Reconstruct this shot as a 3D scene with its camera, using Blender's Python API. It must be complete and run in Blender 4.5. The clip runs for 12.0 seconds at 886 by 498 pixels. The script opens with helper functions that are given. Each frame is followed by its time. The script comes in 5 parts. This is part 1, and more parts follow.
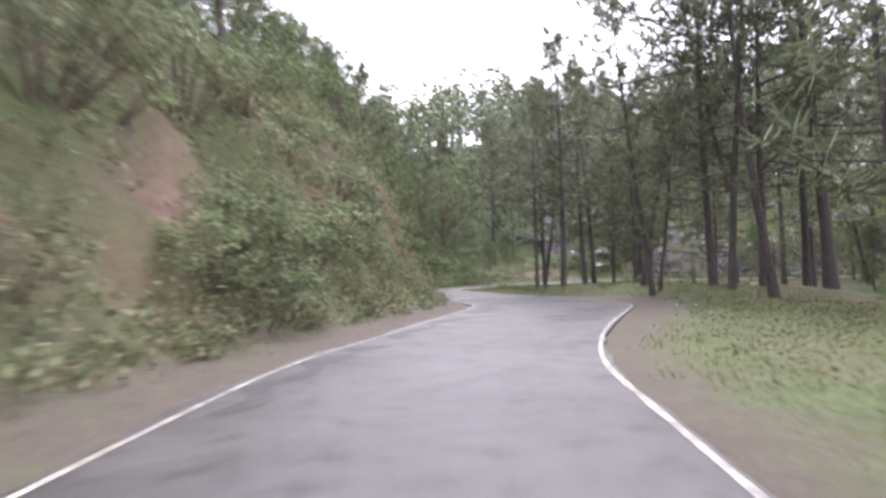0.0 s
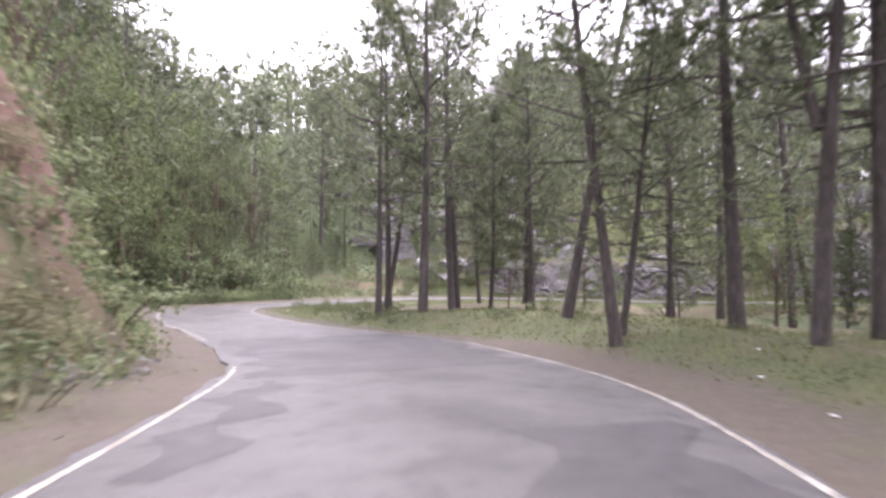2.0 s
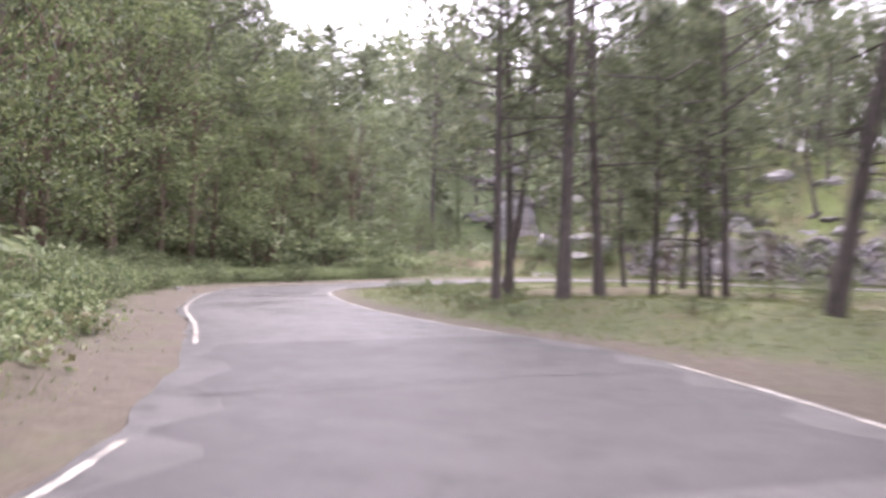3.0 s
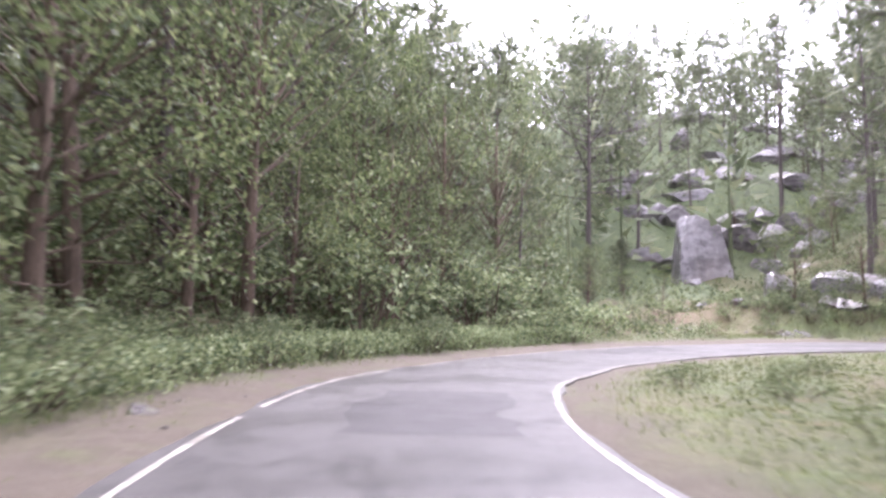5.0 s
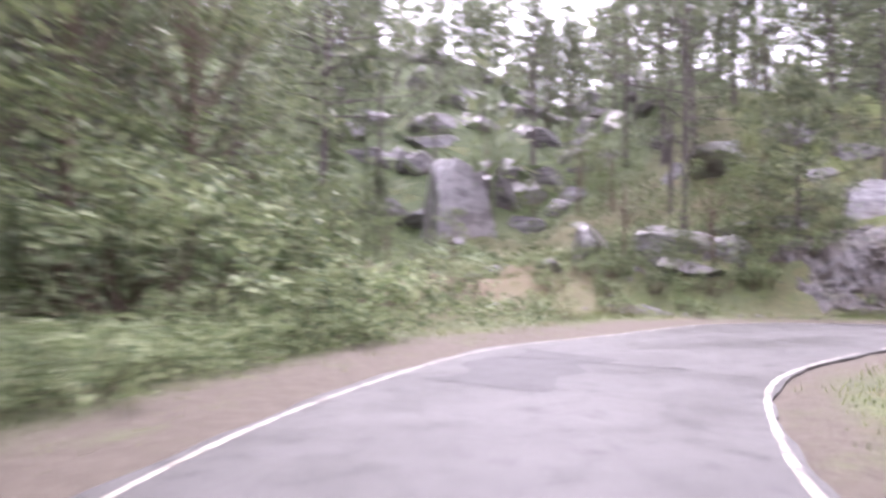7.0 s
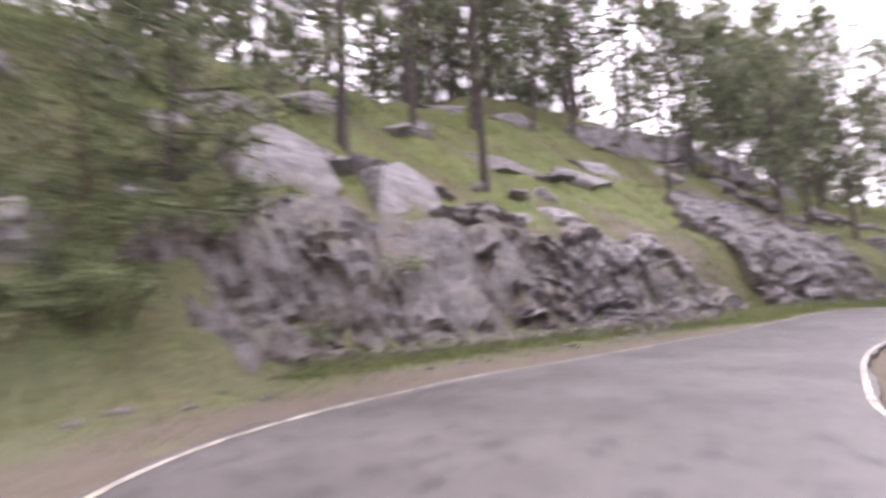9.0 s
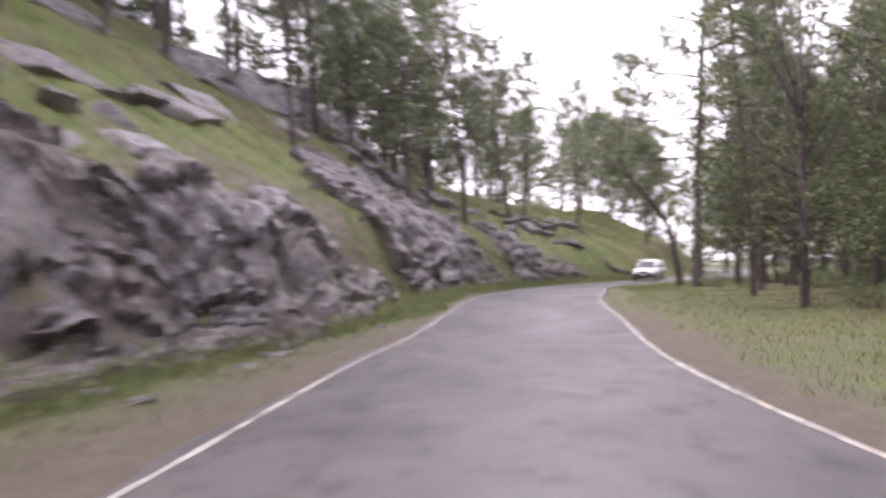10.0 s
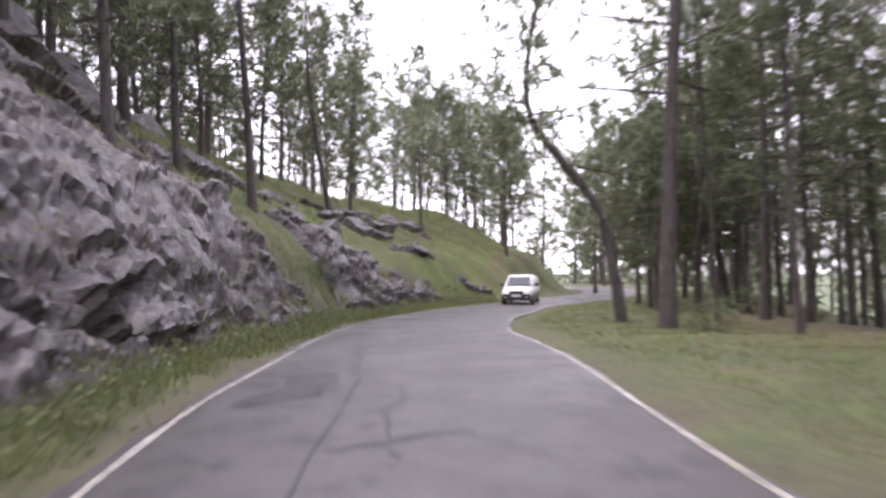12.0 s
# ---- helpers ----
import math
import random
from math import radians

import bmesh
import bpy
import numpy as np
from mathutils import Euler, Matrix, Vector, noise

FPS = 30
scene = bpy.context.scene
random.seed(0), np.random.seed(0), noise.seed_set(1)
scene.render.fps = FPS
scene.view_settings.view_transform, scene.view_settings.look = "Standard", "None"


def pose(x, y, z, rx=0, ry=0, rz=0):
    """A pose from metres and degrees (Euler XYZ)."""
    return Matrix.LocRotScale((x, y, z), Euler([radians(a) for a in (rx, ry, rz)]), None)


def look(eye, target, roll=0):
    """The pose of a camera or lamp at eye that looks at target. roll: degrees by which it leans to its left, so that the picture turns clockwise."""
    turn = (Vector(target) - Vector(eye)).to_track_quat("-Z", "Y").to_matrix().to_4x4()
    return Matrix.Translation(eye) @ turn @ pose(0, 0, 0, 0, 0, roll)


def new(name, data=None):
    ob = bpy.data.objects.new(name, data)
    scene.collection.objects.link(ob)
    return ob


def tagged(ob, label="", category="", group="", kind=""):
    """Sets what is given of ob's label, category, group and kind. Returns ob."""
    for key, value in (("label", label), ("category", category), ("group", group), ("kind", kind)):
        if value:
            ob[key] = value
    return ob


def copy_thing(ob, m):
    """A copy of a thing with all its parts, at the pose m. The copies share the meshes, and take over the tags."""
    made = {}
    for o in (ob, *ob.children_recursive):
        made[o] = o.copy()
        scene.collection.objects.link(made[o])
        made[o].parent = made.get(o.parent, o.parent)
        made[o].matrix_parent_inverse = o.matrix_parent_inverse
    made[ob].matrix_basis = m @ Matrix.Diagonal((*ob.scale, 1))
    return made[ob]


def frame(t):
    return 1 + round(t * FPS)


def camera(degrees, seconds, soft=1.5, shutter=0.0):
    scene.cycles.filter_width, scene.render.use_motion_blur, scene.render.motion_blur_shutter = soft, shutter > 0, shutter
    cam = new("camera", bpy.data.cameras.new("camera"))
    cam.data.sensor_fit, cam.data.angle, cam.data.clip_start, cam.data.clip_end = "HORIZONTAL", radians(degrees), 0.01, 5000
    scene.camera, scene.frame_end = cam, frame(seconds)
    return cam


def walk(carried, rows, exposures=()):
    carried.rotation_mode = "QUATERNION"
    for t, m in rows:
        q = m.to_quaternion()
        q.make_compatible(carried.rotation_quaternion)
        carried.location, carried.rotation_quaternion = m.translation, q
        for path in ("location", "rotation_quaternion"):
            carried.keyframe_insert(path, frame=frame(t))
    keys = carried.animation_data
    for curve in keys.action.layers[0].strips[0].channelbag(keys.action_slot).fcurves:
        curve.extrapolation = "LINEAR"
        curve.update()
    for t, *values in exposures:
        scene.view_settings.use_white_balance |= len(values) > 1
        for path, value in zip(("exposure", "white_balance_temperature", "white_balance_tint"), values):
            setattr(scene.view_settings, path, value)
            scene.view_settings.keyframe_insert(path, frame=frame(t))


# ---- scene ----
# The camera rides in a car: seconds, x, y, z, yaw, pitch, roll.
cam = camera(66.66, 12.0, soft=2.7, shutter=0.6)
ROWS = [
    (0, -1.48, -10.85, 1.32, -0.64, 2.15, 2.05),
    (0.5, -1.48, -6.18, 1.36, -5.33, 0.95, 2.01),
    (1, -1.21, -1.74, 1.23, -10.30, 1.75, 2.14),
    (1.5, -0.29, 2.38, 1.37, -12.94, 2.82, 0.91),
    (2, 0.72, 6.36, 1.49, -14.85, 2.65, 0.07),
    (2.5, 1.65, 10.72, 1.41, -12.22, 1.70, -2.00),
    (3, 2.06, 14.57, 1.19, -4.94, 1.07, -0.64),
    (3.5, 1.64, 18.61, 1.17, 3.03, 2.71, -0.48),
    (3.7, 1.32, 20.18, 1.17, 5.41, 6.50, -0.94),
    (5.3, -1.00, 32.16, 1.38, 3.17, 5.06, 0.16),
    (5.5, -1.17, 33.61, 1.33, 1.17, 5.84, 1.49),
    (6, -1.26, 37.66, 1.39, -3.37, 7.15, 1.83),
    (6.5, -1.23, 41.69, 1.36, -9.22, 4.73, -0.06),
    (7, -0.63, 45.17, 1.31, -21.25, 2.56, -0.33),
    (7.2, -0.14, 47.00, 1.19, -27.81, 2.70, -0.41),
    (8.8, 8.50, 56.38, 1.26, -73.21, 3.12, 2.52),
    (9, 10.12, 57.15, 1.37, -80.22, 3.39, 2.49),
    (9.5, 14.48, 57.58, 1.41, -97.75, 2.31, 2.82),
    (10, 18.24, 56.95, 1.30, -113.88, 0.60, 1.68),
    (10.5, 21.87, 55.35, 1.18, -124.19, 0.80, 0.24),
    (11, 24.99, 53.52, 1.09, -128.99, 1.10, 0.18),
    (11.5, 28.63, 51.32, 1.13, -131.78, 1.46, 0.51),
    (12, 32.37, 48.90, 1.20, -129.16, 1.32, 0.74),
]
walk(cam, [(t, pose(x, y, z, 90 + p, r, w)) for t, x, y, z, w, p, r in ROWS], exposures=[(0, 1.85, 6050, 22), (0.5, 2.05, 6080, 23), (1.5, 2.25, 6150, 27), (3.5, 2.48, 6250, 29), (5.5, 2.68, 5900, 30), (7.2, 2.6, 6050, 33), (9.0, 2.18, 6450, 30), (10.5, 1.75, 6300, 28), (12, 1.73, 6200, 26)])

# ---- light: a bright overcast sky ----
world = bpy.data.worlds.new("overcast")
scene.world = world
world.use_nodes = True
wn = world.node_tree.nodes
wl = world.node_tree.links
wn.clear()
sky = wn.new("ShaderNodeTexSky")
sky.sky_type, sky.sun_disc = "NISHITA", False
sky.sun_elevation, sky.sun_rotation = radians(58), radians(20)
sky.dust_density, sky.air_density = 4.0, 1.0
grey = wn.new("ShaderNodeMix")
grey.data_type = "RGBA"
grey.inputs["Factor"].default_value = 0.8
cloud = wn.new("ShaderNodeRGB")
cloud.outputs[0].default_value = (10.5, 10.3, 10.6, 1)
wl.new(sky.outputs[0], grey.inputs["A"])
wl.new(cloud.outputs[0], grey.inputs["B"])
back = wn.new("ShaderNodeBackground")
back.inputs["Strength"].default_value = 0.11
wl.new(grey.outputs["Result"], back.inputs["Color"])
wl.new(back.outputs[0], wn.new("ShaderNodeOutputWorld").inputs["Surface"])
sun = new("sun", bpy.data.lights.new("sun", "SUN"))
sun.data.energy, sun.data.angle, sun.data.color = 0.9, radians(25), (1.0, 0.97, 0.92)
sun.matrix_world = look((0, 0, 50), (-8, -22, 0))


# ---- materials ----
def material(name):
    m = bpy.data.materials.new(name)
    m.use_nodes = True
    return m, m.node_tree.nodes, m.node_tree.links, m.node_tree.nodes["Principled BSDF"]


def noise_tex(nodes, links, scale, detail=4.0, rough=0.6, coords=None, squash=(1, 1, 1)):
    """A noise texture in object space."""
    tc = coords or nodes.new("ShaderNodeTexCoord").outputs["Object"]
    mp = nodes.new("ShaderNodeMapping")
    mp.inputs["Scale"].default_value = squash
    links.new(tc, mp.inputs["Vector"])
    n = nodes.new("ShaderNodeTexNoise")
    n.inputs["Scale"].default_value = scale
    n.inputs["Detail"].default_value = detail
    n.inputs["Roughness"].default_value = rough
    links.new(mp.outputs[0], n.inputs["Vector"])
    return n.outputs["Fac"]


def ramp(nodes, links, fac, stops):
    r = nodes.new("ShaderNodeValToRGB")
    while len(r.color_ramp.elements) < len(stops):
        r.color_ramp.elements.new(0.5)
    for e, (p, c) in zip(r.color_ramp.elements, stops):
        e.position, e.color = p, (*c, 1)
    links.new(fac, r.inputs[0])
    return r.outputs[0]


def blend(nodes, links, fac, a, b, mode="MIX"):
    m = nodes.new("ShaderNodeMix")
    m.data_type, m.blend_type = "RGBA", mode
    for sock, v in ((m.inputs["Factor"], fac), (m.inputs["A"], a), (m.inputs["B"], b)):
        if isinstance(v, (int, float)):
            sock.default_value = v
        elif isinstance(v, tuple):
            sock.default_value = (*v, 1)
        else:
            links.new(v, sock)
    return m.outputs["Result"]


def relief(nodes, links, bsdf, fac, strength, distance):
    b = nodes.new("ShaderNodeBump")
    b.inputs["Strength"].default_value = strength
    b.inputs["Distance"].default_value = distance
    links.new(fac, b.inputs["Height"])
    links.new(b.outputs[0], bsdf.inputs["Normal"])


def attribute(nodes, name):
    a = nodes.new("ShaderNodeAttribute")
    a.attribute_name = name
    return a.outputs["Fac"]


def mat_ground():
    m, n, l, b = material("ground_soil_and_grass")
    fine = noise_tex(n, l, 9.0, 6)
    broad = noise_tex(n, l, 0.35, 5)
    grass = ramp(n, l, fine, [(0.25, (0.031, 0.04, 0.014)), (0.5, (0.064, 0.078, 0.027)), (0.75, (0.106, 0.114, 0.046))])
    dry = ramp(n, l, fine, [(0.3, (0.068, 0.054, 0.028)), (0.7, (0.15, 0.128, 0.062))])
    grass = blend(n, l, ramp(n, l, broad, [(0.45, (0, 0, 0)), (0.66, (0.6, 0.6, 0.6))]), grass, dry)
    dirt = ramp(n, l, noise_tex(n, l, 5.0, 8, 0.7), [(0.25, (0.03, 0.022, 0.015)), (0.48, (0.068, 0.053, 0.037)), (0.6, (0.095, 0.076, 0.055)), (0.8, (0.16, 0.132, 0.1))])
    red = ramp(n, l, noise_tex(n, l, 3.0, 8, 0.7), [(0.25, (0.08, 0.046, 0.034)), (0.55, (0.175, 0.102, 0.076)), (0.8, (0.26, 0.17, 0.128))])
    rock = ramp(n, l, noise_tex(n, l, 4.0, 8, 0.7), [(0.3, (0.057, 0.0426, 0.0342)), (0.6, (0.137, 0.11, 0.0927)), (0.8, (0.251, 0.217, 0.194))])
    floor_ = ramp(n, l, fine, [(0.3, (0.05, 0.035, 0.02)), (0.7, (0.15, 0.1, 0.055))])
    lush = ramp(n, l, noise_tex(n, l, 0.55, 6, 0.65), [(0.5, (0, 0, 0)), (0.64, (0.45, 0.45, 0.45))])
    grass = blend(n, l, lush, grass, ramp(n, l, fine, [(0.3, (0.045, 0.075, 0.016)), (0.7, (0.12, 0.175, 0.04))]))
    rust = ramp(n, l, noise_tex(n, l, 0.8, 7, 0.7), [(0.56, (0, 0, 0)), (0.68, (0.6, 0.6, 0.6))])
    grass = blend(n, l, rust, grass, (0.125, 0.085, 0.04))
    c = blend(n, l, attribute(n, "litter"), grass, floor_)
    weeds = ramp(n, l, noise_tex(n, l, 1.6, 8, 0.75), [(0.3, (0.03, 0.045, 0.018)), (0.55, (0.07, 0.095, 0.035)), (0.75, (0.13, 0.15, 0.06))])
    c = blend(n, l, attribute(n, "woods"), c, weeds)
    turf = ramp(n, l, noise_tex(n, l, 3.2, 8, 0.72), [(0.3, (0.05, 0.075, 0.016)), (0.52, (0.098, 0.128, 0.03)), (0.72, (0.17, 0.178, 0.06))])
    c = blend(n, l, attribute(n, "turf"), c, turf)
    c = blend(n, l, attribute(n, "rocky"), c, rock)
    c = blend(n, l, attribute(n, "red"), c, red)
    grit = noise_tex(n, l, 38.0, 4, 0.7)
    dirt = blend(n, l, 0.45, dirt, ramp(n, l, grit, [(0.3, (0.03, 0.023, 0.016)), (0.55, (0.1, 0.082, 0.06)), (0.75, (0.24, 0.21, 0.17))]))
    moss = ramp(n, l, noise_tex(n, l, 1.1, 7, 0.7), [(0.52, (0, 0, 0)), (0.68, (0.45, 0.45, 0.45))])
    dirt = blend(n, l, moss, dirt, grass)
    c = blend(n, l, attribute(n, "dirt"), c, dirt)
    l.new(c, b.inputs["Base Color"])
    b.inputs["Roughness"].default_value = 0.85
    relief(n, l, b, noise_tex(n, l, 14.0, 8, 0.7), 0.7, 0.06)
    return m


def mat_asphalt(name, lo, hi, rough):
    m, n, l, b = material(name)
    grain = noise_tex(n, l, 60.0, 3)
    patch = noise_tex(n, l, 0.55, 6, 0.65)
    stain = noise_tex(n, l, 2.4, 6, 0.7)
    c = ramp(n, l, patch, [(0.3, lo), (0.7, hi)])
    worn = noise_tex(n, l, 0.23, 7, 0.7)
    c = blend(n, l, ramp(n, l, worn, [(0.42, (0, 0, 0)), (0.62, (0.7, 0.7, 0.7))]), c, tuple(v * 1.55 for v in hi))
    c = blend(n, l, 0.5, c, ramp(n, l, grain, [(0.2, tuple(v * 0.5 for v in lo)), (0.8, tuple(v * 1.6 for v in hi))]))
    c = blend(n, l, ramp(n, l, stain, [(0.52, (0, 0, 0)), (0.66, (0.75, 0.75, 0.75))]), c, tuple(v * 0.5 for v in lo))
    l.new(c, b.inputs["Base Color"])
    l.new(ramp(n, l, patch, [(0.35, (rough - 0.12,) * 3), (0.65, (rough + 0.12,) * 3)]), b.inputs["Roughness"])
    relief(n, l, b, grain, 0.35, 0.012)
    return m


def mat_paint_line():
    m, n, l, b = material("worn_white_road_paint")
    wear = ramp(n, l, noise_tex(n, l, 7.0, 8, 0.75), [(0.4, (0.05, 0.05, 0.05)), (0.6, (1, 1, 1))])
    tone = ramp(n, l, noise_tex(n, l, 1.3, 4), [(0.35, (0.3, 0.27, 0.2)), (0.65, (0.5, 0.475, 0.42))])
    l.new(blend(n, l, wear, (0.09, 0.085, 0.085), tone), b.inputs["Base Color"])
    b.inputs["Roughness"].default_value = 0.55
    return m


def mat_leaf(name, dark, mid, light, spread=0.35):
    """Leaves: colour differs from leaf to leaf and plant to plant; light passes through."""
    m, n, l, b = material(name)
    isl = n.new("ShaderNodeNewGeometry").outputs["Random Per Island"]
    obj = n.new("ShaderNodeObjectInfo").outputs["Random"]
    c = ramp(n, l, isl, [(0.0, dark), (0.55, mid), (1.0, light)])
    hs = n.new("ShaderNodeHueSaturation")
    mr = n.new("ShaderNodeMapRange")
    mr.inputs["To Min"].default_value, mr.inputs["To Max"].default_value = 1 - spread, 1 + spread
    l.new(obj, mr.inputs["Value"])
    l.new(mr.outputs[0], hs.inputs["Value"])
    l.new(c, hs.inputs["Color"])
    l.new(hs.outputs[0], b.inputs["Base Color"])
    b.inputs["Roughness"].default_value = 0.55
    b.inputs["Specular IOR Level"].default_value = 0.4
    tr = n.new("ShaderNodeBsdfTranslucent")
    l.new(hs.outputs[0], tr.inputs["Color"])
    mx = n.new("ShaderNodeMixShader")
    mx.inputs[0].default_value = 0.38
    l.new(b.outputs[0], mx.inputs[1])
    l.new(tr.outputs[0], mx.inputs[2])
    l.new(mx.outputs[0], n["Material Output"].inputs["Surface"])
    return m


def mat_bark(name, lo, hi):
    m, n, l, b = material(name)
    plates = noise_tex(n, l, 5.0, 6, 0.7, squash=(3, 3, 0.7))
    l.new(ramp(n, l, plates, [(0.3, lo), (0.7, hi)]), b.inputs["Base Color"])
    b.inputs["Roughness"].default_value = 0.9
    relief(n, l, b, plates, 0.9, 0.05)
    return m


def mat_rock(name, lo, mid, hi, moss=0.35):
    m, n, l, b = material(name)
    fine = noise_tex(n, l, 6.0, 10, 0.72)
    layer = noise_tex(n, l, 2.2, 8, 0.7, squash=(0.7, 1.0, 3.0))
    stain = noise_tex(n, l, 0.8, 6, 0.65)
    c = ramp(n, l, fine, [(0.28, lo), (0.5, mid), (0.72, hi)])
    c = blend(n, l, ramp(n, l, layer, [(0.42, (0.75, 0.75, 0.75)), (0.55, (0, 0, 0))]), c, tuple(v * 0.45 for v in lo))
    c = blend(n, l, ramp(n, l, stain, [(0.48, (0, 0, 0)), (0.68, (0.5, 0.5, 0.5))]), c, (0.125, 0.094, 0.075))
    up = n.new("ShaderNodeSeparateXYZ")
    l.new(n.new("ShaderNodeNewGeometry").outputs["Normal"], up.inputs[0])
    mm = n.new("ShaderNodeMath")
    mm.operation = "MULTIPLY"
    l.new(ramp(n, l, noise_tex(n, l, 1.6, 6), [(0.5, (0, 0, 0)), (0.6, (moss, moss, moss))]), mm.inputs[0])
    l.new(up.outputs["Z"], mm.inputs[1])
    c = blend(n, l, mm.outputs[0], c, (0.085, 0.1, 0.035))
    l.new(c, b.inputs["Base Color"])
    l.new(ramp(n, l, stain, [(0.4, (0.24, 0.24, 0.24)), (0.65, (0.55, 0.55, 0.55))]), b.inputs["Roughness"])
    relief(n, l, b, fine, 0.6, 0.045)
    return m


def mat_plain(name, color, rough=0.5, metal=0.0, coat=0.0):
    m, n, l, b = material(name)
    tone = noise_tex(n, l, 3.0, 4)
    l.new(ramp(n, l, tone, [(0.3, tuple(v * 0.85 for v in color)), (0.7, tuple(min(1, v * 1.08) for v in color))]), b.inputs["Base Color"])
    b.inputs["Roughness"].default_value = rough
    b.inputs["Metallic"].default_value = metal
    b.inputs["Coat Weight"].default_value = coat
    return m


GROUND = mat_ground()
ASPHALT = mat_asphalt("damp_grey_asphalt", (0.036, 0.0345, 0.0325), (0.066, 0.063, 0.0595), 0.5)
PATCH = mat_asphalt("dark_asphalt_patch", (0.022, 0.021, 0.0205), (0.038, 0.0355, 0.035), 0.58)
SEAL = mat_asphalt("black_crack_sealant", (0.0176, 0.0176, 0.0184), (0.0336, 0.0328, 0.0336), 0.4)
PAINT = mat_paint_line()
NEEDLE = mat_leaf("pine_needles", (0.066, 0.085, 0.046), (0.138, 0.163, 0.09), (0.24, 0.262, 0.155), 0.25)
LEAF = mat_leaf("broad_leaves", (0.05, 0.072, 0.03), (0.13, 0.168, 0.068), (0.26, 0.3, 0.14), 0.3)
DARKLEAF = mat_leaf("dull_dark_leaves", (0.04, 0.052, 0.024), (0.09, 0.11, 0.05), (0.2, 0.22, 0.11), 0.25)
SHRUB = mat_leaf("shrub_leaves", (0.07, 0.1, 0.048), (0.16, 0.2, 0.092), (0.3, 0.34, 0.19), 0.28)
SCRUB = mat_leaf("dry_scrub_leaves", (0.09, 0.0882, 0.0495), (0.18, 0.176, 0.0945), (0.297, 0.275, 0.171), 0.25)
GRASS = mat_leaf("grass_blades", (0.085, 0.11, 0.042), (0.15, 0.185, 0.066), (0.24, 0.262, 0.11), 0.2)
GRASSY = mat_leaf("low_weed_leaves", (0.08, 0.1, 0.045), (0.13, 0.155, 0.065), (0.2, 0.215, 0.1), 0.2)
BARK = mat_bark("pine_bark", (0.036, 0.031, 0.029), (0.125, 0.104, 0.096))
TWIG = mat_bark("brown_stems", (0.05, 0.035, 0.025), (0.14, 0.1, 0.07))
ROCK = mat_rock("grey_fractured_rock", (0.045, 0.039, 0.038), (0.125, 0.114, 0.115), (0.29, 0.275, 0.284))
PALE = mat_rock("pale_weathered_rock", (0.105, 0.097, 0.097), (0.19, 0.178, 0.18), (0.31, 0.297, 0.303), 0.25)
EARTHY = mat_rock("earthy_broken_rock", (0.03, 0.025, 0.022), (0.072, 0.061, 0.055), (0.15, 0.134, 0.124), 0.4)


# ---- the road's plan: left edge line, right edge line, height ----
STATIONS = [
    ((-5.0, -60), (-0.9, -60), 0.0), ((-4.7, -30), (-0.6, -30), 0.05), ((-4.3, -14), (-0.2, -14), 0.06),
    ((-4.0, -5.6), (0.4, -5.0), 0.08), ((-3.6, -1.0), (0.9, -1.0), 0.09), ((-2.7, 3.0), (2.3, 4.0), 0.08),
    ((-1.2, 10.0), (4.3, 9.6), 0.03), ((-0.3, 15.0), (5.9, 15.0), -0.06), ((0.2, 19.0), (6.1, 20.3), -0.12),
    ((-0.2, 22.5), (5.4, 24.3), -0.1), ((-1.3, 27.0), (3.2, 27.8), -0.03), ((-2.6, 31.0), (1.5, 31.2), 0.06),
    ((-3.5, 36.5), (0.3, 36.5), 0.1), ((-3.6, 41.5), (0.4, 41.3), 0.08), ((-2.8, 45.2), (1.3, 44.3), 0.03),
    ((-0.95, 49.9), (2.6, 47.5), -0.03), ((1.65, 53.6), (4.4, 49.8), -0.03), ((5.0, 56.8), (6.7, 51.9), 0.0),
    ((9.3, 58.5), (9.5, 53.2), 0.05), ((12.6, 60.0), (12.5, 54.1), 0.07), ((16.0, 60.3), (16.2, 54.4), 0.06),
    ((20.0, 58.7), (19.5, 53.4), 0.02), ((23.0, 56.9), (23.0, 51.9), -0.05), ((26.8, 54.6), (26.2, 50.1), -0.12),
    ((30.2, 52.2), (30.3, 47.4), -0.14), ((35.0, 49.2), (34.0, 45.1), -0.13), ((38.8, 46.8), (38.3, 41.7), -0.17),
    ((42.3, 44.2), (41.0, 39.6), -0.28), ((46.5, 41.0), (44.4, 37.0), -0.45), ((51.0, 36.8), (48.3, 33.0), -0.62),
    ((55.0, 31.5), (51.3, 29.0), -0.8), ((57.8, 26.5), (54.3, 24.5), -0.9), ((60.5, 20.5), (56.6, 19.0), -1.0),
    ((63.0, 13.0), (59.0, 12.0), -1.05), ((67.0, 6.0), (63.5, 3.5), -1.1), ((75.0, 0.0), (73.5, -4.0), -1.2),
    ((92.0, -4.0), (92.0, -8.5), -1.3),
]
N_ST = len(STATIONS)


def spline(values, per):
    """Catmull-Rom through the rows of values."""
    v = np.array(values, float)
    v = np.vstack([2 * v[0] - v[1], v, 2 * v[-1] - v[-2]])
    out = []
    for i in range(1, len(v) - 2):
        for u in np.arange(per) / per:
            a, b, c, d = v[i - 1], v[i], v[i + 1], v[i + 2]
            out.append(0.5 * (2 * b + (c - a) * u + (2 * a - 5 * b + 4 * c - d) * u * u + (3 * b - a - 3 * c + d) * u ** 3))
    out.append(v[-2])
    return np.array(out)


